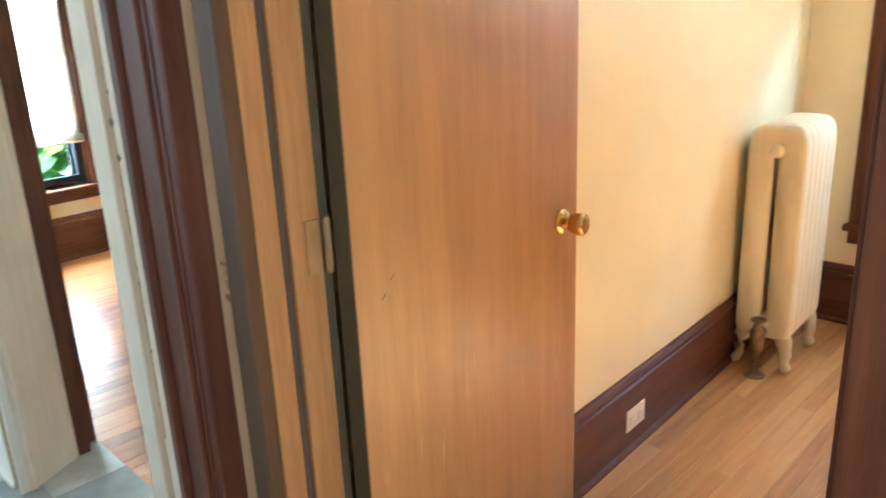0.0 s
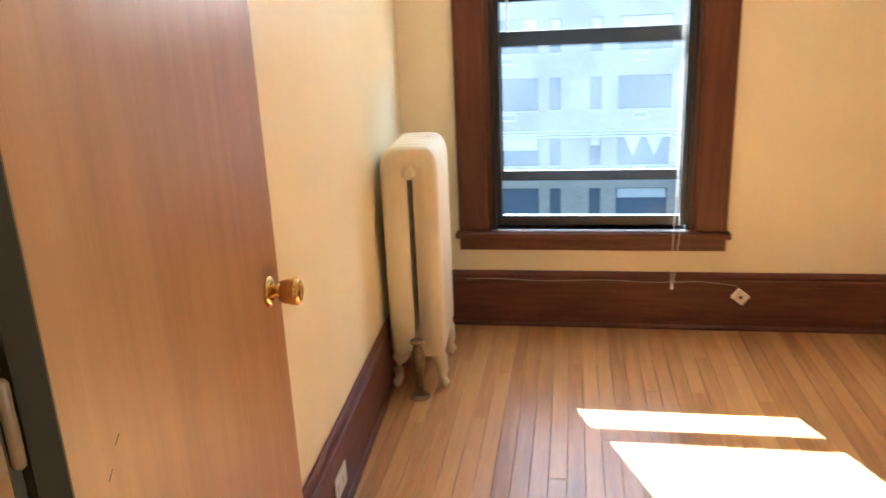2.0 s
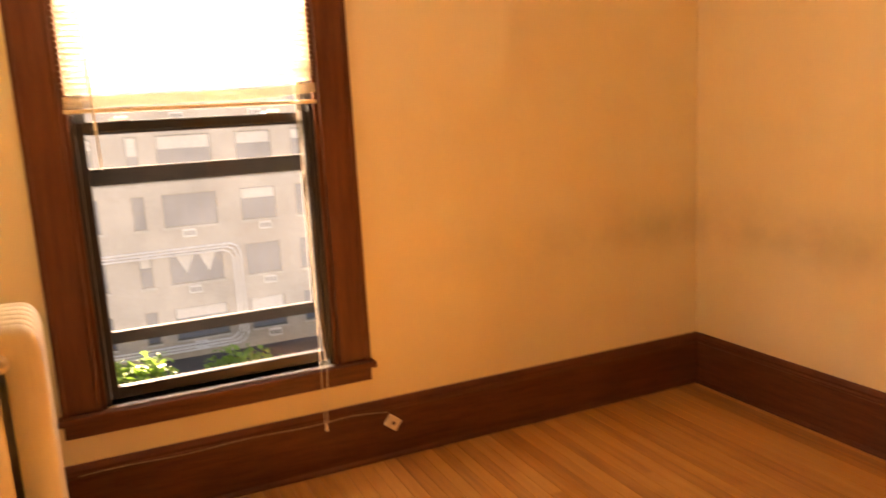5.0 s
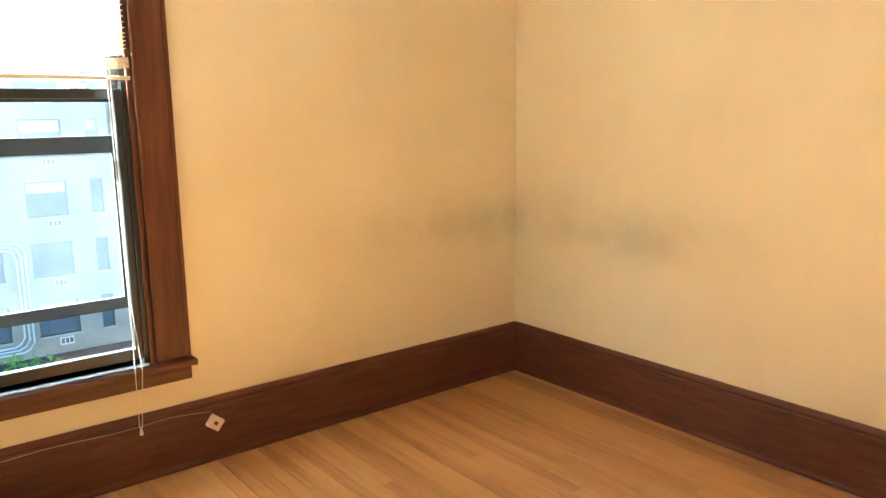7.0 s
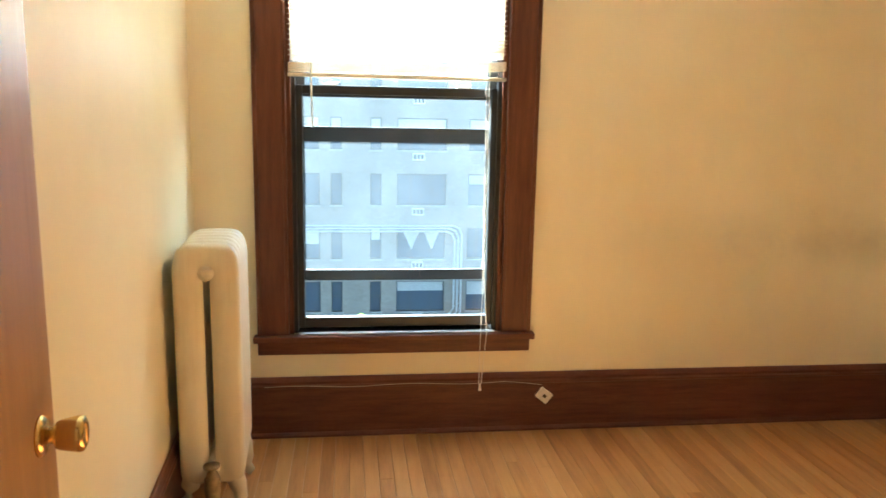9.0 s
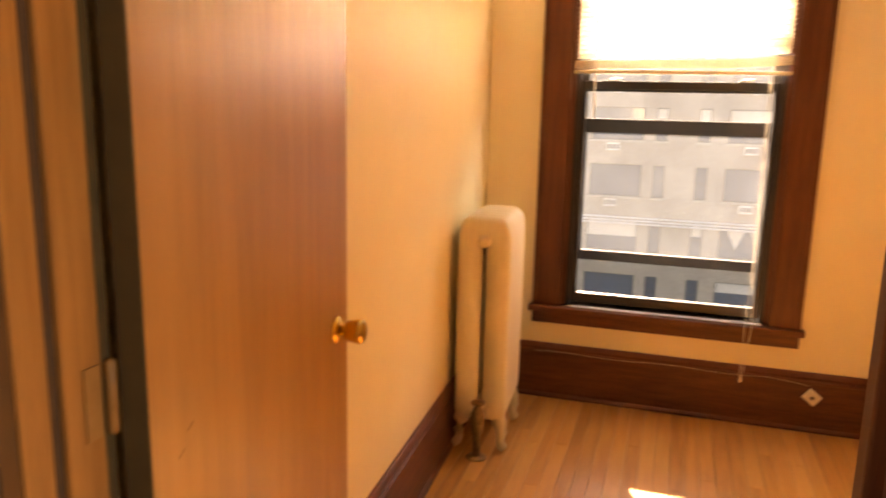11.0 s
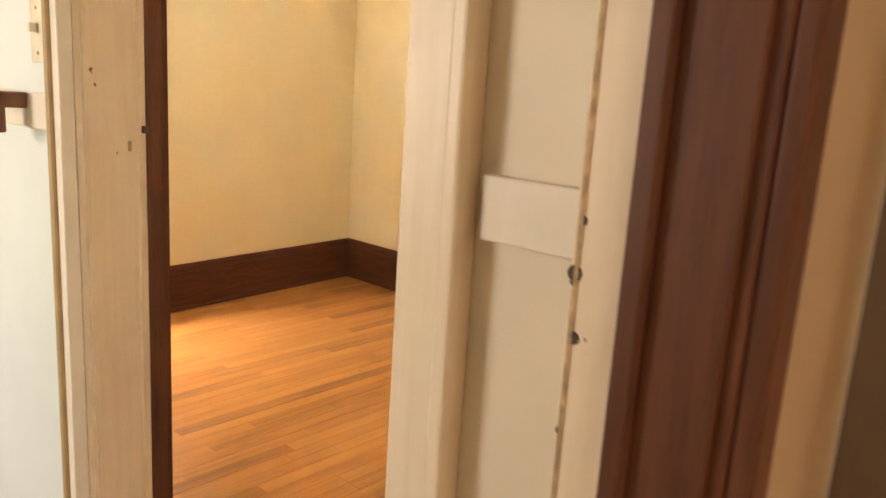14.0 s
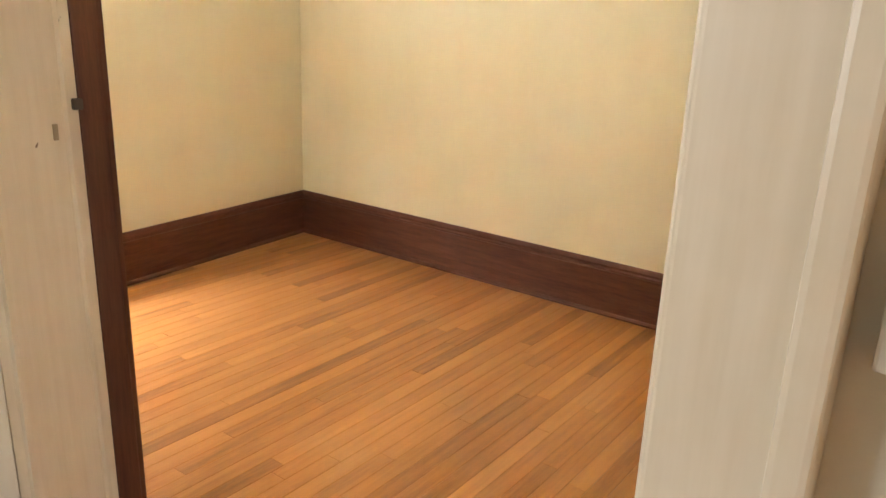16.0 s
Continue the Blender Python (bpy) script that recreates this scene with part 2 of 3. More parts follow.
MAPLE_R = wood("orange_strip_floor", [(0.18, (0.20, 0.066, 0.016)), (0.46, (0.46, 0.178, 0.046)), (0.80, (0.62, 0.275, 0.085))],
               (15, 1.0, 15), 0.32, 2.4, 0.06, spread=0.34, coat=0.3)
DULL = wood("dull_brown_casing", [(0.25, (0.07, 0.038, 0.019)), (0.55, (0.115, 0.066, 0.034)), (0.8, (0.155, 0.092, 0.048))], (14, 14, 1.1), 0.5, 3.0, 0.1, spec=0.25)
GAP = simple("dark_floor_gap", (0.045, 0.02, 0.008), 0.8)
WHITE = paint("white_trim_paint", (0.82, 0.69, 0.53), (0.73, 0.59, 0.42), 0.38, (0.22, 0.13, 0.07))
WHITE_B = paint("white_board_paint", (0.82, 0.74, 0.62), (0.77, 0.68, 0.55), 0.42)
RAD = paint("cream_radiator_paint", (0.78, 0.70, 0.52), (0.70, 0.60, 0.42), 0.4, None, 0.3)
BRASS = simple("polished_brass", (0.80, 0.55, 0.20), 0.2, 1.0)
PIPE = simple("tarnished_pipe", (0.30, 0.22, 0.13), 0.5, 0.6, 0.3, 40)
BLACK = simple("black_sash_paint", (0.012, 0.013, 0.015), 0.42)
STORM = simple("matt_black_storm_frame", (0.005, 0.005, 0.006), 0.85)
GLASS = glass("window_glass", 0.0)
HAZE = glass("dusty_storm_glass", 0.0095)
SLAT = slat_vinyl("ivory_vinyl")
SLAT_O = simple("ivory_vinyl_thick", (0.72, 0.60, 0.42), 0.45, 0, 0.06)
PLATE = simple("ivory_plastic", (0.78, 0.70, 0.54), 0.35)
HINGE = simple("painted_metal", (0.34, 0.20, 0.08), 0.45)
CORD = simple("ivory_cord", (0.75, 0.70, 0.58), 0.7)
PEEL = simple("peeled_paint", (0.62, 0.46, 0.28), 0.8, 0, 0.3, 60)
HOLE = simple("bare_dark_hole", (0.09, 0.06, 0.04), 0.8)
BRICK = brickwork("tan_brick", (0.37, 0.33, 0.285), (0.31, 0.275, 0.235), (0.40, 0.37, 0.33))
STONE = simple("concrete_ledge", (0.40, 0.38, 0.35), 0.8, 0, 0.15, 2)
FARGLASS = simple("far_window_glass", (0.12, 0.14, 0.17), 0.08)
FARFRAME = simple("far_window_frame", (0.10, 0.10, 0.10), 0.5)
CURTAIN = simple("white_curtain", (0.55, 0.54, 0.52), 0.8)
CONDUIT = simple("galvanised_pipe", (0.62, 0.63, 0.64), 0.45, 0.3)
ASPHALT = simple("asphalt", (0.055, 0.055, 0.055), 0.9, 0, 0.3, 0.8)
BARK = simple("bark", (0.11, 0.075, 0.045), 0.9, 0, 0.4, 20)
LEAVES = leaf_mat("leaves", (0.05, 0.13, 0.025), (0.16, 0.30, 0.06))
BROWNBAR = wood("brown_bar_wood", [(0.3, (0.12, 0.045, 0.02)), (0.7, (0.25, 0.10, 0.05))], (14, 14, 14), 0.4, 3.0)
VINYL_A = simple("beige_vinyl_tile", (0.46, 0.43, 0.37), 0.4, 0, 0.15, 9)
VINYL_B = simple("grey_vinyl_tile", (0.30, 0.29, 0.26), 0.4, 0, 0.15, 9)


# ---- mesh helpers ----
def box(bm, x0, x1, y0, y1, z0, z1, bev=0.0):
    r = bmesh.ops.create_cube(bm, size=1.0)
    vs = r["verts"]
    for v in vs:
        v.co = Vector(((x0 + x1) / 2 + v.co.x * (x1 - x0), (y0 + y1) / 2 + v.co.y * (y1 - y0), (z0 + z1) / 2 + v.co.z * (z1 - z0)))
    if bev:
        es = {e for v in vs for e in v.link_edges}
        bmesh.ops.bevel(bm, geom=list(es), offset=bev, segments=2, affect="EDGES", profile=0.6)


def boxes(*rows, bev=0.0):
    bm = bmesh.new()
    for r in rows:
        box(bm, *r[:6], bev=r[6] if len(r) > 6 else bev)
    return bm


def link(name, bm, mat, smooth=False):
    me = bpy.data.meshes.new(name)
    bmesh.ops.recalc_face_normals(bm, faces=bm.faces)
    bm.to_mesh(me)
    bm.free()
    me.materials.append(mat)
    if smooth:
        for p in me.polygons:
            p.use_smooth = True
    return new(name, me)


def part(name, bm, material, parent, label="", smooth=False):
    ob = link(name, bm, material, smooth)
    ob.parent = parent
    if label:
        ob["label"] = label
    return ob


def thing(name, label, category, m=None, group="", kind=""):
    ob = new(name)
    ob.empty_display_size = 0.05
    if m is not None:
        ob.matrix_world = m
    return tagged(ob, label, category, group, kind)


def structure(name, bm, mat, label, category):
    return tagged(link(name, bm, mat), label, category, kind="structure")


def tube(bm, pts, r, sides=8):
    """A round bar along a line of points; r may be a list, one for each point."""
    rs = r if isinstance(r, (list, tuple)) else [r] * len(pts)
    pts = [Vector(p) for p in pts]
    rings = []
    for i, p in enumerate(pts):
        d = (pts[min(i + 1, len(pts) - 1)] - pts[max(i - 1, 0)]).normalized()
        a = d.orthogonal().normalized() if abs(d.z) > 0.99 else d.cross(Vector((0, 0, 1))).normalized()
        b = d.cross(a)
        rings.append([bm.verts.new(p + (a * math.cos(k * math.tau / sides) + b * math.sin(k * math.tau / sides)) * rs[i]) for k in range(sides)])
    for u, v in zip(rings, rings[1:]):
        for k in range(sides):
            bm.faces.new((u[k], u[(k + 1) % sides], v[(k + 1) % sides], v[k]))
    bm.faces.new(rings[0][::-1])
    bm.faces.new(rings[-1])


def lathe(bm, origin, axis, prof, sides=20):
    """Turned solid: prof holds (distance along the axis, radius)."""
    o, d = Vector(origin), Vector(axis).normalized()
    tube(bm, [o + d * h for h, _ in prof], [max(r, 0.0004) for _, r in prof], sides)


def prism(bm, outline, axis, a0, a1):
    """An outline drawn out along an axis. The outline's pairs are the two other axes in order."""
    def at(p, a):
        return {"x": (a, p[0], p[1]), "y": (p[0], a, p[1]), "z": (p[0], p[1], a)}[axis]
    u = [bm.verts.new(at(p, a0)) for p in outline]
    v = [bm.verts.new(at(p, a1)) for p in outline]
    k = len(outline)
    for i in range(k):
        bm.faces.new((u[i], u[(i + 1) % k], v[(i + 1) % k], v[i]))
    bm.faces.new(u[::-1])
    bm.faces.new(v)


# ---- walls, ceilings ----
TOP = 2.66
HEAD = 2.05
structure("wall_north_bedroom", boxes((-1.19, -0.70, 3.43, 3.56, 0, TOP), (0.206, 2.22, 3.43, 3.56, 0, TOP), (-0.70, 0.206, 3.43, 3.56, 0, 0.45),
          (-0.70, 0.206, 3.43, 3.56, 2.125, TOP)), CREAM_A, "cream painted plaster wall with a sash window", "wall")
structure("wall_east_bedroom", boxes((2.10, 2.22, 0.58, 3.43, 0, TOP)), CREAM_A, "cream painted plaster wall with grey scuffs", "wall")
PART_TURN = 2.75
PART = pose(-0.901, 0, 0, 0, 0, PART_TURN)    # the partition's bedroom face is its y axis, a little out of square
bm = bmesh.new()
prism(bm, [(-1.19, 0.70), (-0.9348, 0.70), (-1.0658, 3.43), (-1.19, 3.43)], "z", 0, TOP)
structure("wall_partition", bm, CREAM, "cream painted partition wall between two rooms", "wall")
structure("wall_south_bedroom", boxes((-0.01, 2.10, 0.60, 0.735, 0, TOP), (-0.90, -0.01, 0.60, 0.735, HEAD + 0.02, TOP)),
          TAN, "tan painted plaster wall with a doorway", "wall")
structure("wall_north_washroom", boxes((-1.40, -1.16, 0.648, 0.80, 0, TOP), (-2.36, -1.40, 0.62, 0.80, HEAD + 0.06, TOP)),
          IVORY, "pale painted wall with a wide cased opening", "wall")
structure("wall_return", boxes((-1.16, -0.90, 0.60, 0.735, 0, TOP)), STRIP, "narrow cream wall strip between two casings", "wall")
structure("wall_north_side_room", boxes((-5.15, -1.19, 3.477, 3.62, 0, TOP)), CREAM, "cream painted plaster wall", "wall")
WEST = pose(-4.900, 3.477, 0, 0, 0, 94.5)     # x runs south to north along the wall, y outwards
WW = -2.13                                    # the window's middle along that wall
wl = structure("wall_west", boxes((-5.2, WW - 0.455, 0, 0.22, 0, TOP), (WW + 0.455, 0, 0, 0.22, 0, TOP), (WW - 0.455, WW + 0.455, 0, 0.22, 0, 0.45),
               (WW - 0.455, WW + 0.455, 0, 0.22, 2.125, TOP)), CREAM, "cream painted plaster wall with a sash window", "wall")
wl.matrix_world = WEST
structure("wall_hall_washroom", boxes((-1.17, -1.02, -1.6, -0.28, 0, TOP), (-1.17, -1.02, -0.28, 0.60, HEAD + 0.08, TOP)), PALE, "painted wall with an open doorway", "wall")
structure("wall_south_washroom", boxes((-4.97, -3.65, -1.72, -1.6, 0, TOP), (-2.75, -1.02, -1.72, -1.6, 0, TOP), (-3.65, -2.75, -1.72, -1.6, 0, 0.9),
          (-3.65, -2.75, -1.72, -1.6, 2.0, TOP)), PALE, "pale painted wall", "wall")
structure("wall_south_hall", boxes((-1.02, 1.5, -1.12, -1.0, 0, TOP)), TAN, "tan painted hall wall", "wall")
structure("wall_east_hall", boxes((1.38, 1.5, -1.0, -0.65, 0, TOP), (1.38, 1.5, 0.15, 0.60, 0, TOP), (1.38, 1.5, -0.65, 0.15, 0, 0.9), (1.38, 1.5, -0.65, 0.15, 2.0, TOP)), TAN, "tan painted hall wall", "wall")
structure("ceiling_bedroom", boxes((-1.22, 2.22, 0.58, 3.56, TOP, TOP + 0.1)), CEIL, "plain painted ceiling", "ceiling")
structure("ceiling_side_room", boxes((-5.15, -1.22, 0.70, 3.62, TOP, TOP + 0.1)), CEIL, "plain painted ceiling", "ceiling")
structure("ceiling_washroom", boxes((-4.97, -1.02, -1.72, 0.70, TOP, TOP + 0.1)), CEIL, "plain painted ceiling", "ceiling")
structure("ceiling_hall", boxes((-1.02, 1.5, -1.12, 0.58, TOP, TOP + 0.1)), CEIL, "plain painted ceiling", "ceiling")


# ---- baseboards ----
def base_profile(h=0.262, t=0.020):
    """Depth and height: a plain board with a moulded cap and a small shoe."""
    return [(0, 0), (t + 0.012, 0), (t + 0.011, 0.010), (t + 0.004, 0.018), (t, 0.020), (t, h - 0.048), (t + 0.004, h - 0.044), (t + 0.004, h - 0.036),
            (t - 0.002, h - 0.030), (t + 0.001, h - 0.018), (t - 0.006, h - 0.006), (t - 0.012, h), (0, h)]


def baseboard(axis, wall, side, a0, a1, mat, label, h=0.262):
    """Along axis x or y, on the wall at that place, standing out to the given side."""
    bm = bmesh.new()
    prism(bm, [(wall + side * (d + 0.001), z + 0.001) for d, z in base_profile(h)], axis, a0, a1)
    return structure("baseboard", bm, mat, label, "baseboard")


DARKB = "tall dark-stained wooden baseboard with moulded cap"
baseboard("x", 3.43, -1, -1.068, 2.10, MAHOG_H, DARKB)
baseboard("y", 0, 1, 0.80, 3.40, MAHOG_H, DARKB).matrix_world = PART
baseboard("y", 2.10, -1, 0.735, 3.405, MAHOG_H, DARKB)
baseboard("x", 0.735, 1, 0.12, 2.07, MAHOG_H, DARKB)
baseboard("x", 3.477, -1, -4.90, -1.19, MAHOG_H, DARKB, 0.275)
baseboard("x", 0, -1, -2.85, -0.025, MAHOG_H, DARKB, 0.275).matrix_world = WEST
baseboard("y", -1.19, -1, 0.80, 3.45, MAHOG_H, DARKB, 0.275)
baseboard("x", 0.60, -1, 0.10, 1.38, MAHOG_H, DARKB)


# ---- cased opening to the bedroom ----
doorframe = thing("door_frame", "dark-stained door casing round an open bedroom doorway", "door frame", kind="structure")
part("casing", boxes((-0.935, -0.884, 0.590, 0.600, 0, HEAD + 0.1, 0.003), (-0.886, -0.875, 0.586, 0.613, 0, HEAD + 0.02, 0.003)), DULL, doorframe, "dull brown stained casing")
part("jamb", boxes((-0.90, -0.873, 0.613, 0.742, 0, HEAD + 0.02, 0.002)), OAK, doorframe, "amber wooden jamb")
part("shade_line", boxes((-0.8735, -0.8715, 0.655, 0.6675, 0, HEAD)), HOLE, doorframe, "dark strip drawn as the shade line beside the stop")
part("stop", boxes((-0.8735, -0.864, 0.668, 0.728, 0, HEAD, 0.003)), OAK, doorframe, "amber wooden door stop")
part("casing", boxes((-0.030, 0.090, 0.586, 0.60, 0, HEAD + 0.1, 0.003)), MAHOG, doorframe)
part("jamb", boxes((-0.038, -0.010, 0.602, 0.738, 0, HEAD + 0.02, 0.002)), MAHOG, doorframe)
part("stop", boxes((-0.053, -0.037, 0.668, 0.700, 0, HEAD, 0.003)), MAHOG, doorframe)
part("head_casing", boxes((-0.934, 0.090, 0.582, 0.60, HEAD + 0.1, HEAD + 0.23, 0.004)), MAHOG, doorframe)
part("head_jamb", boxes((-0.873, -0.038, 0.602, 0.738, HEAD, HEAD + 0.02, 0.002)), MAHOG, doorframe)
part("casing", boxes((-0.935, -0.892, 0.737, 0.752, 0, HEAD + 0.1, 0.003)), MAHOG, doorframe)
part("casing", boxes((-0.022, 0.10, 0.737, 0.755, 0, HEAD + 0.1, 0.003)), MAHOG, doorframe)
part("head_casing", boxes((-0.935, 0.10, 0.737, 0.755, HEAD + 0.1, HEAD + 0.23, 0.004)), MAHOG, doorframe)
part("rebate", boxes((-0.889, -0.866, 0.7285, 0.746, 0, HEAD, 0.002)), simple("shaded_olive_wood", (0.10, 0.075, 0.035), 0.8), doorframe, "jamb rebate coloured dark olive for its shade")
for hz in (0.960, 1.76):
    hinge = part("hinge", boxes((-0.8645, -0.8605, 0.696, 0.722, hz, hz + 0.092, 0.0015)), HINGE, doorframe, "painted brass hinge leaf")
    kb = bmesh.new()
    lathe(kb, (-0.8585, 0.736, hz - 0.003), (0, 0, 1), [(0, 0.003), (0.004, 0.007), (0.094, 0.007), (0.098, 0.003)], 12)
    part("knuckle", kb, HINGE, hinge, smooth=True)

# a patch of peeled paint low on the narrow strip beside the casing
rnd = random.Random(9)
for k in range(9):
    bm = bmesh.new()
    w, h = rnd.uniform(0.005, 0.011), rnd.uniform(0.003, 0.007)
    prism(bm, [(w * math.cos(a) * rnd.uniform(0.7, 1.2), h * math.sin(a) * rnd.uniform(0.7, 1.3)) for a in [math.tau * q / 9 for q in range(9)]], "y", -0.0012, 0.002)
    ob = part("paint_chip", bm, PEEL, doorframe, "peeled brownish paint chip")
    ob.location = (-0.957 + rnd.uniform(-0.012, 0.012), 0.5995, 0.955 + rnd.uniform(-0.035, 0.035))

# the open bedroom door: a flush veneered leaf, turned on its hinges
bedroom_door = thing("door_1", "open flush amber-veneered wooden door with sheen streaks coloured in low and high", "door", pose(-0.862, 0.748, 0, 0, 0, 5.8), kind="structure")
part("leaf", boxes((0.006, 0.042, 0.002, 0.757, 0.012, HEAD - 0.006, 0.0025)), LEAF, bedroom_door)
part("hinge_edge", boxes((0.006, 0.042, -0.001, 0.002, 0.012, HEAD - 0.006)), simple("shaded_olive_edge", (0.085, 0.065, 0.032), 0.8), bedroom_door, "door edge coloured dark for its shade")
kn = bmesh.new()
lathe(kn, (0.042, 0.685, 0.886), (1, 0, 0), [(0, 0.031), (0.003, 0.031), (0.007, 0.026), (0.008, 0.012)], 28)
knob = part("knob_rose", kn, BRASS, bedroom_door, "round brass rose", smooth=True)
kn = bmesh.new()
lathe(kn, (0.049, 0.685, 0.886), (1, 0, 0), [(0, 0.012), (0.012, 0.0125), (0.016, 0.020), (0.022, 0.0225), (0.045, 0.027), (0.052, 0.026), (0.055, 0.021),
      (0.0535, 0.012), (0.0535, 0.001)], 28)
part("knob", kn, BRASS, bedroom_door, "brass door knob", smooth=True)
for y, z, tilt in ((0.095, 0.925, 35), (0.070, 0.895, 40)):
    sc = boxes((-0.0003, 0.0003, -0.007, 0.007, -0.0006, 0.0006))
    so = part("streak_mark", sc, HOLE, bedroom_door, "short dark scratch")
    so.matrix_local = pose(0.0422, y, z, tilt, 0, 0)
part("latch_plate", boxes((0.012, 0.036, 0.756, 0.7585, 0.856, 0.916)), BRASS, bedroom_door)
kn = bmesh.new()
lathe(kn, (0.006, 0.685, 0.886), (-1, 0, 0), [(0, 0.031), (0.004, 0.026), (0.006, 0.012), (0.010, 0.022), (0.024, 0.026), (0.028, 0.020), (0.029, 0.001)], 28)
part("knob", kn, BRASS, bedroom_door, "brass door knob", smooth=True)

# ---- open doorway between hall and washroom: half white, half dark jamb ----
wframe = thing("door_frame", "doorway jamb painted white on one edge, dark stained on the other", "door frame", kind="structure")
part("white_jamb", boxes((-1.160, -1.105, 0.538, 0.647, 0, HEAD + 0.08, 0.003), (-1.166, -1.150, 0.545, 0.647, 0, HEAD + 0.08, 0.004)), WHITE, wframe, "chipped white painted jamb")
part("dark_jamb", boxes((-1.105, -1.084, 0.528, 0.60, 0, HEAD + 0.08, 0.003), (-1.084, -1.016, 0.541, 0.60, 0, HEAD + 0.08, 0.002),
     (-1.017, -1.003, 0.549, 0.60, 0, HEAD + 0.08, 0.002), (-1.004, -0.981, 0.553, 0.60, 0, HEAD + 0.08, 0.006)),
     MAHOG, wframe, "dark mahogany moulded casing")
for z, s in ((1.262, 0.006), (1.213, 0.011), (1.205, 0.006), (1.153, 0.009), (1.06, 0.005), (0.93, 0.006), (0.80, 0.005)):
    hm = bmesh.new()
    lathe(hm, (-1.153 + 0.003 * math.sin(z * 40), 0.5382, z), (0, -1, 0), [(0, s * 0.75), (0.0018, s * 0.65)], 8)
    part("screw_hole", hm, HOLE, wframe, "dark screw hole where a latch was")
part("scar", boxes((-1.1565, -1.1515, 0.5362, 0.5382, 0.62, 1.62, 0.0008)), simple("bare_scraped_wood", (0.45, 0.30, 0.17), 0.7, 0, 0.35, 60), wframe, "scraped strip of bare wood")
part("white_jamb", boxes((-1.19, -1.0, -0.31, -0.28, 0, HEAD + 0.08, 0.003)), WHITE, wframe)

# ---- wide cased opening to the side room ----
cased = thing("door_frame", "white painted casing round a wide opening, dark inside edge", "door frame", kind="structure")
part("casing", boxes((-1.461, -1.382, 0.611, 0.647, 0, HEAD + 0.06, 0.003), (-1.388, -1.364, 0.605, 0.647, 0, HEAD + 0.06, 0.005)), WHITE, cased)
part("jamb", boxes((-1.464, -1.40, 0.648, 0.80, 0, HEAD + 0.06, 0.003), (-1.468, -1.458, 0.622, 0.652, 0, HEAD + 0.06, 0.003)), WHITE, cased)
part("casing", boxes((-2.292, -2.250, 0.517, 0.539, 0, HEAD + 0.06, 0.003), (-2.263, -2.248, 0.511, 0.539, 0, HEAD + 0.06, 0.004)), WHITE_B, cased)
part("back_band", boxes((-2.310, -2.293, 0.509, 0.535, 0, HEAD + 0.06, 0.004)), simple("bare_tan_edge", (0.42, 0.27, 0.12), 0.5), cased, "bare tan wooden edge")
bm = bmesh.new()
prism(bm, [(-2.250, 0.540), (-2.252, 0.553), (-2.247, 0.556), (-2.250, 0.563), (-2.259, 0.566), (-2.328, 0.690), (-2.324, 0.694), (-2.328, 0.701), (-2.333, 0.700),
           (-2.342, 0.718), (-2.390, 0.718), (-2.300, 0.540)], "z", 0, HEAD + 0.06)
part("jamb", bm, WHITE, cased)
part("dark_stop", boxes((-2.400, -2.340, 0.719, 0.758, 0, HEAD + 0.06, 0.003)), MAHOG, cased, "dark mahogany inner jamb edge")
part("dark_stop", boxes((-2.480, -2.401, 0.745, 0.800, 0, HEAD + 0.06, 0.003)), MAHOG, cased, "dark mahogany inner jamb edge")
part("dark_stop", boxes((-1.470, -1.40, 0.801, 0.845, 0, HEAD + 0.06, 0.003)), MAHOG, cased, "dark mahogany inner jamb edge")
part("head_casing", boxes((-2.31, -1.386, 0.545, 0.62, HEAD + 0.06, HEAD + 0.22, 0.004)), WHITE, cased)
part("head_jamb", boxes((-2.345, -1.468, 0.621, 0.80, HEAD + 0.03, HEAD + 0.059, 0.003)), WHITE, cased)
part("strike", boxes((-2.341, -2.328, 0.706, 0.719, 1.240, 1.255, 0.002)), HOLE, cased, "small rusty catch")
part("screw_hole", boxes((-2.318, -2.3125, 0.667, 0.673, 1.205, 1.226, 0.0)), simple("rubbed_spot", (0.36, 0.27, 0.17), 0.6), cased, "rubbed bare spot")

# ---- rail boards of the washroom ----
tagged(link("rail_board", boxes((-1.349, -1.171, 0.632, 0.647, 1.200, 1.276, 0.003)), WHITE_B), "white painted wooden rail board on the wall", "rail board")
RAIL_Z0, RAIL_Z1, BX, SWX, SWZ = 1.243, 1.313, -0.025, 0.013, 1.43
SKEW = pose(-2.40, 0.534, 0, 0, 0, 1.95)      # x runs along the washroom's north wall, y into it
bm = bmesh.new()
prism(bm, [(-2.55, 0), (0.095, 0), (0.0, 0.18), (-2.55, 0.18)], "z", 0, TOP)
wl = structure("wall_north_washroom", bm, PALE, "pale painted wall beside a wide cased opening", "wall")
wl.matrix_world = SKEW
baseboard("x", 0, -1, -2.50, 0.090, WHITE_B, "white painted wooden baseboard with moulded cap", 0.215).matrix_world = SKEW
tagged(link("rail_board", boxes((-2.40, 0.080, -0.015, -0.001, RAIL_Z0, RAIL_Z1, 0.003)), WHITE_B), "cream painted wooden rail board along the wall", "rail board").matrix_world = SKEW
rack = thing("towel_rail", "brown wooden towel bar on brackets, on the rail board", "towel rail", SKEW)
part("bracket", boxes((BX - 0.04, BX, -0.080, -0.015, RAIL_Z1 - 0.032, RAIL_Z1 - 0.001, 0.004), (BX - 0.04, BX, -0.082, -0.055, RAIL_Z1 - 0.080, RAIL_Z1, 0.004)), BROWNBAR, rack)
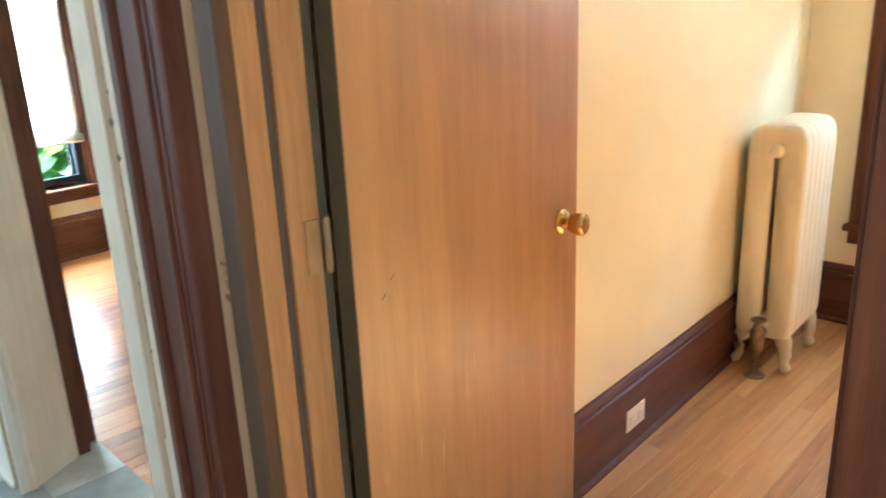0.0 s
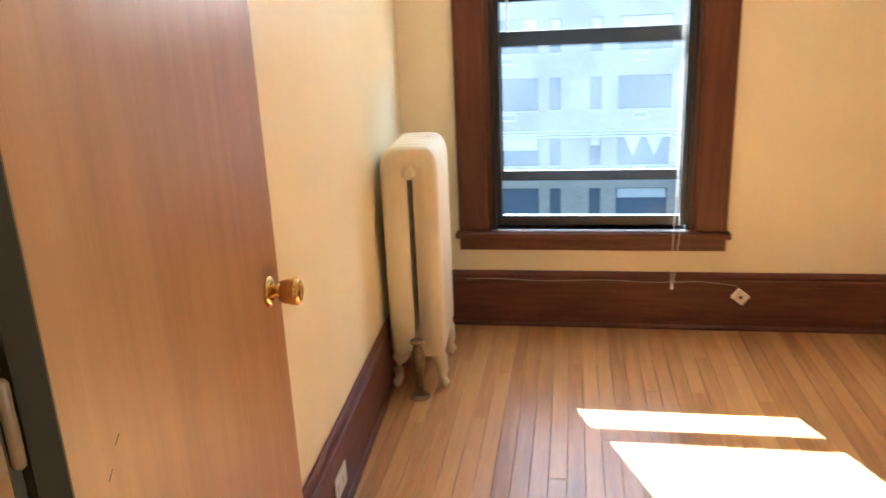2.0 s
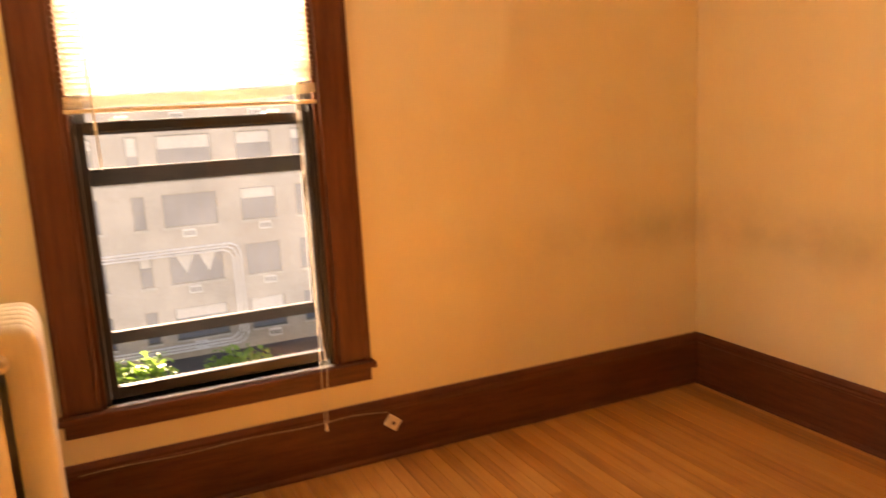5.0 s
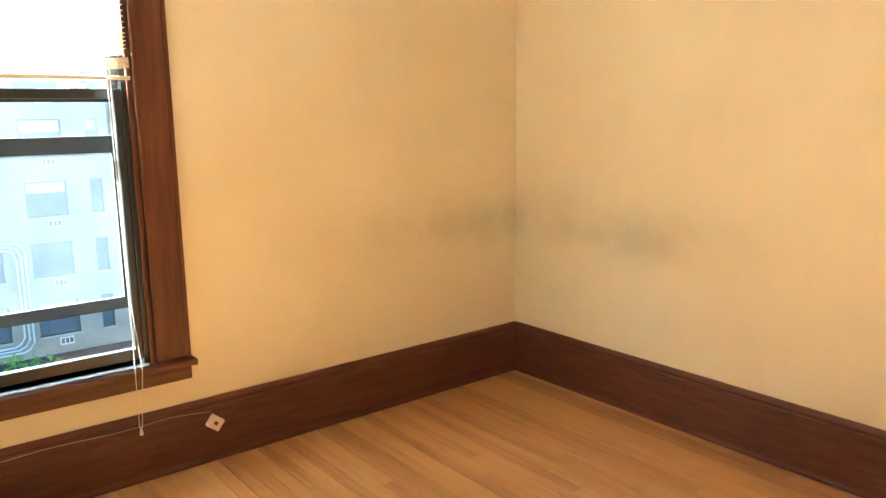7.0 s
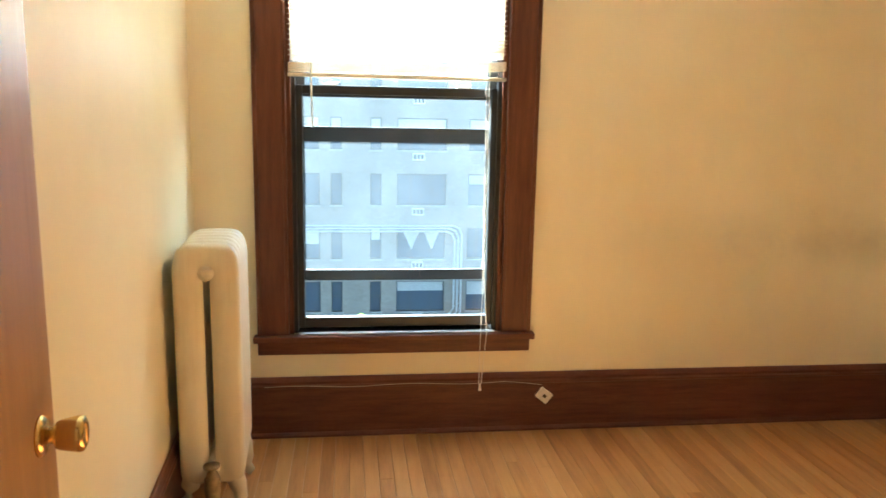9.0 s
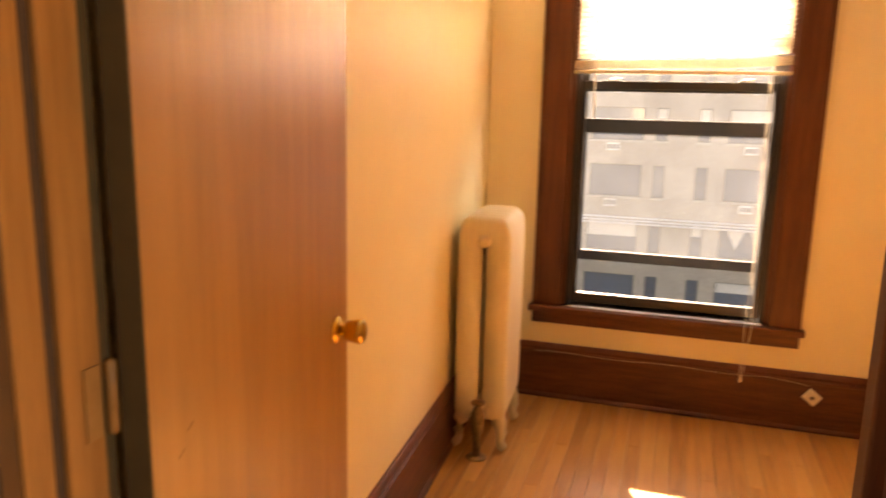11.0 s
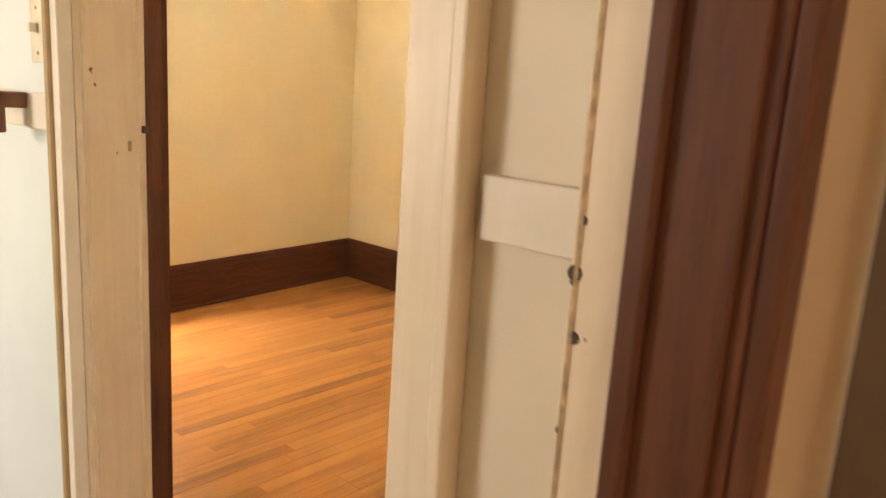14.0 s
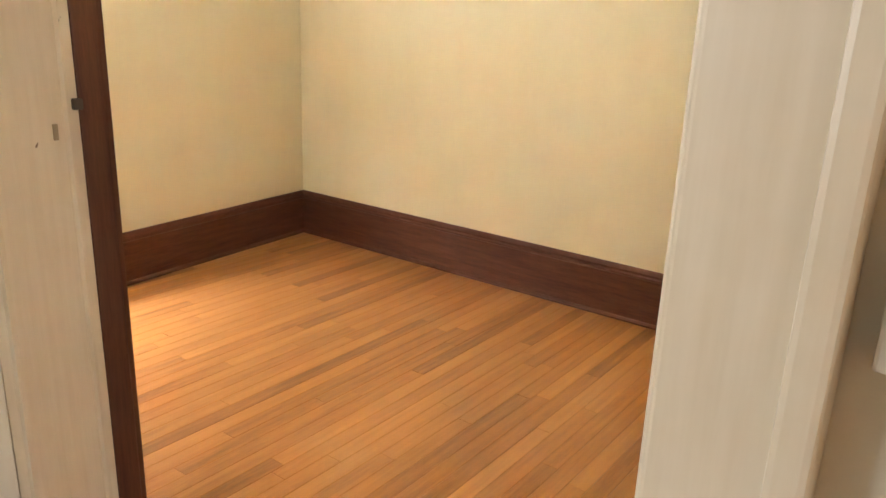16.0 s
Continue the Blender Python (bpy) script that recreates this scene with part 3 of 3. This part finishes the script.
part("bar", boxes((BX - 0.575, BX - 0.04, -0.080, -0.055, RAIL_Z1 - 0.027, RAIL_Z1 - 0.003, 0.004)), BROWNBAR, rack)
part("bracket", boxes((BX - 0.575, BX - 0.54, -0.055, -0.015, RAIL_Z1 - 0.027, RAIL_Z1 - 0.003, 0.003)), BROWNBAR, rack)
part("bracket", boxes((BX - 1.03, BX - 0.99, -0.080, -0.015, RAIL_Z1 - 0.082, RAIL_Z1 - 0.001, 0.004)), BROWNBAR, rack)
sw = thing("light_switch", "ivory toggle light switch plate on pale wall", "light switch", SKEW @ pose(SWX, 0, SWZ))
part("plate", boxes((-0.032, 0.032, -0.006, 0, -0.060, 0.060, 0.002)), PLATE, sw)
part("toggle", boxes((-0.005, 0.005, -0.022, -0.006, -0.004, 0.014, 0.002)), PLATE, sw)
for z in (-0.042, 0.042):
    bm = bmesh.new()
    lathe(bm, (0, -0.006, z), (0, -1, 0), [(0, 0.004), (0.0012, 0.003)], 8)
    part("screw", bm, HINGE, sw)


# ---- sash windows with blinds ----
def blind_slats(bm, half, z_top, z_low, pitch, tilt, right_lift=0.0):
    z = z_top
    c, s = math.cos(tilt), math.sin(tilt)
    while z > z_low:
        k = max(0.0, 1 - (z - z_low) / 0.10)
        lift = right_lift * k
        prof = [(-0.0125, -0.0006), (-0.005, 0.0012), (0.005, 0.0012), (0.0125, -0.0006)]
        rows = []
        for x, dz in ((-half, 0.0), (0.0, lift * 0.28), (half * 0.72, lift * 0.6), (half, lift)):
            rows.append([bm.verts.new((x, c * a - s * b, z + dz + s * a + c * b)) for a, b in prof])
        for u, v in zip(rows, rows[1:]):
            for i in range(3):
                bm.faces.new((u[i], u[i + 1], v[i + 1], v[i]))
        z -= pitch


def sash_window(name, label, m, blind_low, lift, storm_low, wand):
    """Local frame: x along the wall, y outwards from the plaster, z up; the opening is 0.906 wide."""
    w = thing(name, label, "window", m, kind="structure")
    H0, H1 = 0.45, 2.125
    for s in (-1, 1):
        part("casing", boxes((min(s * 0.577, s * 0.447), max(s * 0.577, s * 0.447), -0.020, 0, H0 + 0.001, H1 + 0.02, 0.003),
             (min(s * 0.577, s * 0.560), max(s * 0.577, s * 0.560), -0.027, 0, H0 + 0.001, H1 + 0.02, 0.004),
             (min(s * 0.462, s * 0.447), max(s * 0.462, s * 0.447), -0.024, 0, H0 + 0.001, H1 + 0.02, 0.004)), MAHOG, w)
        part("side_jamb", boxes((min(s * 0.453, s * 0.438), max(s * 0.453, s * 0.438), 0.001, 0.13, H0, H1, 0.001),
             (min(s * 0.440, s * 0.428), max(s * 0.440, s * 0.428), -0.004, 0.012, H0, H1, 0.003)), MAHOG, w)
        part("sash_track", boxes((min(s * 0.438, s * 0.412), max(s * 0.438, s * 0.412), 0.014, 0.13, H0, 1.50, 0.002),
             (min(s * 0.438, s * 0.418), max(s * 0.438, s * 0.418), 0.05, 0.13, 1.50, H1 - 0.02, 0.002)), BLACK, w, "black window track")
    part("head_casing", boxes((-0.577, 0.577, -0.022, 0, H1 + 0.021, H1 + 0.15, 0.004), (-0.60, 0.60, -0.034, 0, H1 + 0.151, H1 + 0.18, 0.005)), MAHOG, w)
    part("head_jamb", boxes((-0.438, 0.438, 0.001, 0.13, H1 - 0.02, H1, 0.001)), MAHOG, w)
    part("sill", boxes((-0.592, 0.592, -0.055, 0.012, H0 - 0.026, H0, 0.006)), MAHOG_H, w)
    part("sill", boxes((-0.438, 0.438, 0.012, 0.20, H0 - 0.03, H0, 0.003)), BLACK, w, "black outer sill")
    part("apron", boxes((-0.577, 0.577, -0.020, 0, H0 - 0.086, H0 - 0.027, 0.004)), MAHOG_H, w)
    if wand:
        part("sunlit_strip", boxes((-0.40, 0.42, -0.018, 0.0115, H0 + 0.0005, H0 + 0.0035, 0.001)), CONDUIT, w, "pale strip standing in for sunlight on the sill")
    low = part("lower_sash", boxes((-0.410, -0.384, 0.016, 0.050, 0.472, 1.475, 0.003), (0.384, 0.410, 0.016, 0.050, 0.472, 1.475, 0.003),
               (-0.384, 0.384, 0.016, 0.050, 0.472, 0.515, 0.003), (-0.384, 0.384, 0.016, 0.050, 1.440, 1.475, 0.003)), BLACK, w, "black painted lower sash")
    part("pane", boxes((-0.384, 0.384, 0.031, 0.035, 0.515, 1.440)), GLASS, low).visible_shadow = False
    up = part("upper_sash", boxes((-0.416, -0.375, 0.056, 0.090, 1.43, 2.10, 0.003), (0.375, 0.416, 0.056, 0.090, 1.43, 2.10, 0.003),
              (-0.375, 0.375, 0.056, 0.090, 1.43, 1.47, 0.003), (-0.375, 0.375, 0.056, 0.090, 2.02, 2.10, 0.003)), BLACK, w, "black painted upper sash")
    part("pane", boxes((-0.375, 0.375, 0.071, 0.075, 1.47, 2.02)), GLASS, up).visible_shadow = False
    storm = part("storm_sash", boxes((-0.410, -0.384, 0.098, 0.122, storm_low, 1.31, 0.002), (0.384, 0.410, 0.098, 0.122, storm_low, 1.31, 0.002),
                 (-0.384, 0.384, 0.098, 0.122, storm_low, storm_low + 0.046, 0.003), (-0.384, 0.384, 0.098, 0.122, 1.248, 1.31, 0.003)), STORM, w, "black storm window frame")
    part("pane", boxes((-0.384, 0.384, 0.108, 0.111, storm_low + 0.046, 1.248)), HAZE if wand else GLASS, storm, "dusty storm pane").visible_shadow = False
    part("pane", boxes((-0.384, 0.384, 0.124, 0.127, 1.31, 1.98)), HAZE, storm, "dusty storm pane").visible_shadow = False
    for s in (-1, 1):
        bm = boxes((s * 0.27 - 0.028, s * 0.27 + 0.028, 0.018, 0.048, 1.475, 1.481, 0.002), (s * 0.27 - 0.012, s * 0.27 + 0.03, 0.022, 0.036, 1.481, 1.490, 0.003))
        part("sash_lock", bm, CONDUIT, low, "metal sash lock")
    b = thing("window_blind", "ivory slatted mini blind, pulled part way down the window", "blind", m)
    part("headrail", boxes((-0.442, 0.442, -0.022, 0.006, 2.078, 2.108, 0.003)), SLAT_O, b)
    bm = bmesh.new()
    blind_slats(bm, 0.436, 2.066, blind_low + 0.055, 0.0195, radians(-62), lift)
    so = part("slats", bm, SLAT, b)
    so["kind"] = "stuff"
    for k in range(9):
        bm = bmesh.new()
        z = blind_low + 0.018 + k * 0.0042
        prism(bm, [(-0.436, z), (0.22, z + lift * 0.25), (0.436, z + lift * 0.75), (0.436, z + lift * 0.75 + 0.0022), (0.22, z + lift * 0.25 + 0.0022), (-0.436, z + 0.0022)], "y", -0.021, 0.004)
        part("slat", bm, SLAT_O, b)
    part("bottom_rail", boxes((-0.438, 0.438, -0.020, 0.004, blind_low, blind_low + 0.014, 0.003)), SLAT_O, b)
    for x in (-0.30, 0.0, 0.30):
        bm = bmesh.new()
        tube(bm, [(x, -0.0235, 2.08), (x, -0.0235, blind_low)], 0.0009, 5)
        part("ladder_cord", bm, CORD, b)
    if wand:
        bm = bmesh.new()
        tube(bm, [(-0.352, -0.028, 2.08), (-0.350, -0.030, 1.7), (-0.342, -0.030, 1.31)], 0.0042, 6)
        part("tilt_wand", bm, SLAT, b)
        bm = bmesh.new()
        tube(bm, [(0.352, -0.028, 2.08), (0.356, -0.030, 1.5), (0.362, -0.032, 0.62), (0.352, -0.066, 0.45), (0.350, -0.066, 0.235)], 0.0016, 5)
        part("lift_cord", bm, CORD, b)
        bm = bmesh.new()
        tube(bm, [(0.362, -0.028, 2.08), (0.366, -0.031, 1.5), (0.366, -0.032, 0.72), (0.378, -0.066, 0.46), (0.360, -0.066, 0.235)], 0.0016, 5)
        part("lift_cord", bm, CORD, b)
        bm = bmesh.new()
        lathe(bm, (0.355, -0.066, 0.205), (0, 0, 1), [(0, 0.006), (0.004, 0.0075), (0.030, 0.003)], 10)
        part("tassel", bm, SLAT, b)
    return w


sash_window("window_1", "black double-hung sash window in dark mahogany casing", pose(-0.247, 3.43, 0), 1.505, 0.032, 0.657, True)
sash_window("window_2", "black double-hung sash window in dark mahogany casing", WEST @ pose(WW, 0, 0), 0.715, 0.0, 0.457, False)


# ---- steam radiator ----
def radiator_section(mat_parent, y, feet):
    bm = bmesh.new()
    N = 40
    outer, inner = [], []
    for i in range(N):
        a = math.tau * i / N
        ca, sa = math.cos(a), math.sin(a)
        e = 0.42 if sa > 0 else 0.30
        ox = 0.104 * math.copysign(abs(ca) ** e, ca)
        oz = (0.112 if sa > 0 else 0.10) * math.copysign(abs(sa) ** (0.75 if sa > 0 else 0.4), sa) + (0.835 if sa > 0 else 0.235)
        ix = 0.0085 * math.copysign(abs(ca) ** 0.5, ca)
        iz = 0.012 * math.copysign(abs(sa) ** 0.6, sa) + (0.838 if sa > 0 else 0.215)
        outer.append((ox, oz))
        inner.append((ix, iz))
    layers = [(-0.0325, 0.72), (-0.027, 0.90), (-0.016, 1.0), (0.016, 1.0), (0.027, 0.90), (0.0325, 0.72)]
    vo, vi = [], []
    for dy, k in layers:
        g = (1 - k) * 0.055
        vo.append([bm.verts.new((x - math.copysign(min(abs(x), g), x), dy, z - (g if z > 0.85 else -g if z < 0.2 else 0))) for x, z in outer])
    for dy in (-0.0325, 0.0325):
        h = 0.010
        vi.append([bm.verts.new((x + math.copysign(0.003, x), dy, z)) for x, z in inner])
    for u, v in zip(vo, vo[1:]):
        for i in range(N):
            bm.faces.new((u[i], u[(i + 1) % N], v[(i + 1) % N], v[i]))
    for i in range(N):
        j = (i + 1) % N
        bm.faces.new((vo[0][i], vo[0][j], vi[0][j], vi[0][i]))
        bm.faces.new((vo[-1][j], vo[-1][i], vi[1][i], vi[1][j]))
        bm.faces.new((vi[0][i], vi[0][j], vi[1][j], vi[1][i]))
    for f in feet:
        tube(bm, [(f * 0.055, 0, 0.20), (f * 0.078, 0, 0.12), (f * 0.088, -0.002, 0.075), (f * 0.084, -0.004, 0.045), (f * 0.094, -0.008, 0.022), (f * 0.104, -0.010, 0.014)],
             [0.032, 0.030, 0.022, 0.017, 0.019, 0.014], 12)
    ob = part("section", bm, RAD, mat_parent, "", True)
    ob.location = (0, y, 0)
    return ob


rad = thing("radiator", "tall cream painted cast-iron steam radiator on claw feet", "radiator", pose(-0.898, 2.770, 0.0, 0, 0, 3.5))
for k in range(6):
    radiator_section(rad, 0.062 * k, (-1, 1) if k in (0, 5) else ())
for z in (0.20, 0.855):
    bm = bmesh.new()
    tube(bm, [(0, -0.034, z), (0, 0.062 * 5 + 0.034, z)], 0.026, 12)
    part("header", bm, RAD, rad, smooth=True)
bm = bmesh.new()
lathe(bm, (0, -0.030, 0.855), (0, -1, 0), [(0, 0.020), (0.006, 0.020), (0.012, 0.013), (0.013, 0.002)], 8)
part("plug", bm, RAD, rad, "painted end plug")
valve = part("valve", (lambda b: (tube(b, [(0.005, -0.03, 0.165), (0.005, -0.085, 0.165)], 0.017, 12), lathe(b, (0.005, -0.085, 0.0), (0, 0, 1),
             [(0, 0.014), (0.10, 0.014), (0.105, 0.022), (0.125, 0.024), (0.145, 0.026), (0.185, 0.026), (0.195, 0.018), (0.205, 0.018), (0.212, 0.010), (0.225, 0.010)], 16), b)[2])(bmesh.new()),
             PIPE, rad, "tarnished steam valve", True)
bm = bmesh.new()
lathe(bm, (0.005, -0.085, 0.222), (0, 0, 1), [(0, 0.008), (0.002, 0.026), (0.010, 0.027), (0.013, 0.010)], 14)
part("valve_handle", bm, PIPE, valve, "worn round handle", True)
bm = bmesh.new()
lathe(bm, (0.005, -0.085, 0.002), (0, 0, 1), [(0, 0.040), (0.004, 0.039), (0.008, 0.018)], 20)
part("floor_flange", bm, PIPE, valve, "", True)

# ---- outlet, phone jack and wire on the baseboard ----
ot = thing("wall_outlet", "ivory electrical outlet plate on the dark baseboard", "outlet", PART @ pose(0.0215, 1.955, 0.115))
part("plate", boxes((0, 0.005, -0.058, 0.058, -0.036, 0.036, 0.002)), PLATE, ot)
for s in (-1, 1):
    part("receptacle", boxes((0.005, 0.008, s * 0.026 - 0.016, s * 0.026 + 0.016, -0.014, 0.014, 0.002)), PLATE, ot)
jk = thing("phone_jack", "small ivory phone jack hung askew on the baseboard", "phone jack", pose(0.402, 3.4085, 0.162, 0, 38, 0))
part("box", boxes((-0.030, 0.030, -0.020, 0, -0.026, 0.026, 0.004)), PLATE, jk)
part("socket", boxes((-0.008, 0.008, -0.0212, -0.0195, -0.007, 0.007)), HOLE, jk)
bm = bmesh.new()
tube(bm, [(-0.80 + 0.085 * k, 3.4025 if k < 13 else 3.404, 0.226 + 0.004 * math.sin(k * 1.1) - (0.0 if k < 12 else 0.009 * (k - 12))) for k in range(15)], 0.0014, 6)
tagged(link("phone_wire", bm, simple("dull_wire", (0.42, 0.34, 0.24), 0.6)), "thin dull phone wire tacked along the baseboard", "wire")


# ---- outside: ground, facing building, trees ----
GZ = -10.6
bm = bmesh.new()
vs = [bm.verts.new(p) for p in ((-600, -600, GZ), (600, -600, GZ), (600, 600, GZ), (-600, 600, GZ))]
bm.faces.new(vs)
structure("ground", bm, ASPHALT, "grey asphalt yard far below", "ground")

bld = thing("apartment_building", "long tan brick apartment building with rows of windows", "building", pose(0, 42, GZ))
WIDE = [(-16.6, 2.7), (-10.6, 2.7), (-4.9, 2.75), (2.1, 2.75), (6.1, 1.9), (14.0, 2.7), (20.5, 2.7)]
NARROW = [(-13.2, 0.62), (-7.3, 0.62), (-1.55, 0.62), (0.62, 0.62), (9.1, 0.62), (11.7, 0.62), (17.8, 0.62)]
ROWS = [1.0 + 3.05 * k for k in range(6)]
cols = sorted(WIDE + NARROW)
bm = bmesh.new()
BT = 19.6
x = -24.0
for cx, cw in cols + [(26.0, 0)]:
    box(bm, x, cx, 0, 0.4, 0, BT)
    if cw:
        z = 0.0
        for r in ROWS:
            box(bm, cx, cx + cw, 0, 0.4, z, r)
            z = r + 1.75
        box(bm, cx, cx + cw, 0, 0.4, z, BT)
    x = cx + cw
box(bm, -24, 26, 0.6, 12, 0, BT)
part("wall", bm, BRICK, bld)
part("roof", boxes((-24.2, 26.2, -0.2, 12.2, BT, BT + 0.5)), STONE, bld)
rnd = random.Random(4)
for cx, cw in cols:
    for i, r in enumerate(ROWS):
        wide = cw > 1
        wob = part("window", boxes((cx, cx + cw, 0.18, 0.24, r, r + 0.06), (cx, cx + cw, 0.18, 0.24, r + 1.69, r + 1.75), (cx, cx + 0.06, 0.18, 0.24, r + 0.06, r + 1.69),
                   (cx + cw - 0.06, cx + cw, 0.18, 0.24, r + 0.06, r + 1.69),
                   *(((cx + cw * 0.27, cx + cw * 0.27 + 0.06, 0.18, 0.24, r + 0.06, r + 1.69), (cx + cw * 0.7, cx + cw * 0.7 + 0.06, 0.18, 0.24, r + 0.06, r + 1.69)) if wide
                     else ((cx + 0.06, cx + cw - 0.06, 0.18, 0.24, r + 0.85, r + 0.91),))), FARFRAME, bld)
        part("pane", boxes((cx + 0.06, cx + cw - 0.06, 0.2, 0.22, r + 0.06, r + 1.69)), FARGLASS, wob)
        part("sill", boxes((cx - 0.06, cx + cw + 0.06, -0.06, 0.2, r - 0.1, r)), STONE, wob)
        if wide and abs(cx - 2.1) < 0.1 and i == 1:
            bm = bmesh.new()
            for k in range(2):
                a = cx + 0.35 + k * 1.15
                prism(bm, [(a, r + 1.6), (a + 0.95, r + 1.6), (a + 0.5, r + 0.5)], "y", 0.165, 0.178)
            part("curtain", bm, CURTAIN, wob, "white curtain tied in points")
        elif rnd.random() < 0.4:
            h = rnd.uniform(0.3, 0.9)
            part("shade", boxes((cx + 0.07, cx + cw - 0.07, 0.165, 0.178, r + 1.68 - h, r + 1.68)), CURTAIN, wob, "drawn white shade")
        if wide:
            ac = part("air_conditioner", boxes((cx + 0.85, cx + 1.5, -0.12, 0.02, r - 0.55, r - 0.15, 0.01)), CONDUIT, bld, "pale wall air conditioner grille")
            for s in range(3):
                part("grille_slot", boxes((cx + 0.9 + s * 0.2, cx + 1.05 + s * 0.2, -0.124, -0.119, r - 0.48, r - 0.22)), FARFRAME, ac)
for k in range(3):
    bm = bmesh.new()
    zt = -4.62 - GZ - 0.16 * k
    xr = 5.75 - 0.2 * k
    tube(bm, [(-24, -0.3, zt), (xr - 0.5, -0.3, zt), (xr - 0.15, -0.3, zt - 0.15), (xr, -0.3, zt - 0.5), (xr, -0.3, 0.9 + 0.16 * k), (xr - 0.2, -0.3, 0.6 + 0.16 * k),
              (xr - 0.5, -0.3, 0.45 + 0.16 * k), (-3 + 0.3 * k, -0.3, 0.45 + 0.16 * k)], 0.05, 8)
    part("conduit", bm, CONDUIT, bld, "galvanised pipe run along the wall")


def tree(name, label, x, y, h, spread, seed, count, leaf=0.16):
    r = random.Random(seed)
    t = thing(name, label, "tree", pose(x, y, GZ), group="yard trees")
    bm = bmesh.new()
    tips = []
    tube(bm, [(0, 0, 0), (0.1, 0.05, h * 0.3), (-0.05, 0.1, h * 0.6), (0, 0, h * 0.92)], [0.22, 0.17, 0.11, 0.03], 8)
    for k in range(16):
        a, z0 = k * 2.4 + r.random(), h * (0.3 + 0.55 * k / 16)
        rr = spread * (0.6 + 0.5 * r.random()) * (1.0 - 0.5 * k / 16)
        tip = Vector((math.cos(a) * rr, math.sin(a) * rr, z0 + h * 0.16))
        tube(bm, [(0, 0, z0), tip * 0.5 + Vector((0, 0, z0 * 0.52)), tip], [0.07, 0.045, 0.015], 5)
        tips.append(tip)
    tips.append(Vector((0, 0, h * 0.95)))
    part("trunk", bm, BARK, t)
    vs, fs = [], []
    for k in range(count):
        c = r.choice(tips) + Vector((r.gauss(0, 1), r.gauss(0, 1), r.gauss(0, 0.8))) * spread * 0.24
        q = Euler((r.uniform(-1, 1), r.uniform(-1, 1), r.uniform(0, 6.3))).to_matrix()
        s = leaf * r.uniform(0.6, 1.3)
        b = len(vs)
        for p in ((0, -s, 0), (s * 0.5, -s * 0.2, s * 0.1), (s * 0.35, s * 0.5, 0), (0, s, -s * 0.1), (-s * 0.35, s * 0.5, 0), (-s * 0.5, -s * 0.2, s * 0.1)):
            vs.append(tuple(c + q @ Vector(p)))
        fs.append(tuple(range(b, b + 6)))
    me = bpy.data.meshes.new("crown")
    me.from_pydata(vs, [], fs)
    me.materials.append(LEAVES)
    cr = new("crown", me)
    cr.parent = t
    cr["kind"] = "stuff"
    return t


tree("tree", "leafy green tree filling the side window", -12.5, 2.5, 13.5, 3.4, 3, 9000, 0.22)
tree("tree", "leafy green tree beyond the side window", -15.0, 7.5, 14.0, 3.6, 8, 7000, 0.22)
tree("tree", "small leafy tree below the bedroom window", -0.5, 20.3, 6.35, 1.0, 5, 1500, 0.14)
tree("tree", "small leafy tree below the bedroom window", 2.6, 24.0, 4.9, 1.3, 6, 1500, 0.14)

# ---- floors: strip boards, vinyl tiles ----
structure("subfloor", boxes((-5.15, 2.22, -1.72, 3.62, -0.20, -0.019)), GAP, "dark gap below the floor boards", "floor")


def board_mesh(w, length, mat):
    bm = bmesh.new()
    b = 0.0012
    prism(bm, [(0, -0.018), (w, -0.018), (w, -b), (w - b, 0), (b, 0), (0, -b)], "y", 0, length)
    bmesh.ops.recalc_face_normals(bm, faces=bm.faces)
    me = bpy.data.meshes.new("board")
    bm.to_mesh(me)
    bm.free()
    me.materials.append(mat)
    return me


def strip_floor(name, label, x0, x1, y0, y1, seed, width, lengths, mat):
    r = random.Random(seed)
    f = thing(name, label, "floor", kind="structure")
    cache = {}
    n = round((x1 - x0) / width)
    w = (x1 - x0) / n
    for i in range(n):
        y = y0
        first = True
        while y < y1 - 0.01:
            ln = r.choice(lengths) * (r.choice((0.35, 0.6, 0.85)) if first else 1.0)
            first = False
            ln = round(min(ln, y1 - y), 2)
            if y1 - y - ln < 0.25:
                ln = round(y1 - y, 2)
            key = ln
            if key not in cache:
                cache[key] = board_mesh(w - 0.0009, ln - 0.0008, mat)
            ob = new("board", cache[key])
            ob.parent = f
            ob.location = (x0 + i * w, y, -0.0004 * r.random())
            y += ln
    return f


strip_floor("floor_bedroom", "amber varnished strip hardwood floor", -1.068, 2.10, 0.58, 3.43, 11, 0.057, (0.9, 1.2, 1.5, 1.9), MAPLE)
strip_floor("floor_side_room", "amber varnished strip hardwood floor", -4.93, -1.19, 0.80, 3.476, 12, 0.062, (0.6, 0.9, 1.2, 1.5), MAPLE_R)
strip_floor("floor_hall", "amber varnished strip hardwood floor", -1.02, 1.38, -1.0, 0.579, 13, 0.060, (0.9, 1.2), MAPLE)
vf = thing("floor_washroom", "worn beige and grey vinyl tile floor", "floor", kind="structure")
tm = {}
for mt in (VINYL_A, VINYL_B):
    bm = boxes((0.0006, 0.2244, 0.0006, 0.2244, -0.018, 0.0, 0.0008))
    bmesh.ops.recalc_face_normals(bm, faces=bm.faces)
    me = bpy.data.meshes.new("tile")
    bm.to_mesh(me)
    bm.free()
    me.materials.append(mt)
    tm[mt.name] = me
for i in range(17):
    for j in range(11):
        ob = new("tile", tm["beige_vinyl_tile" if (i + j) % 2 else "grey_vinyl_tile"])
        ob.parent = vf
        ob.location = (-4.86 + 0.225 * i, 0.80 - 0.225 * (j + 1), 0)
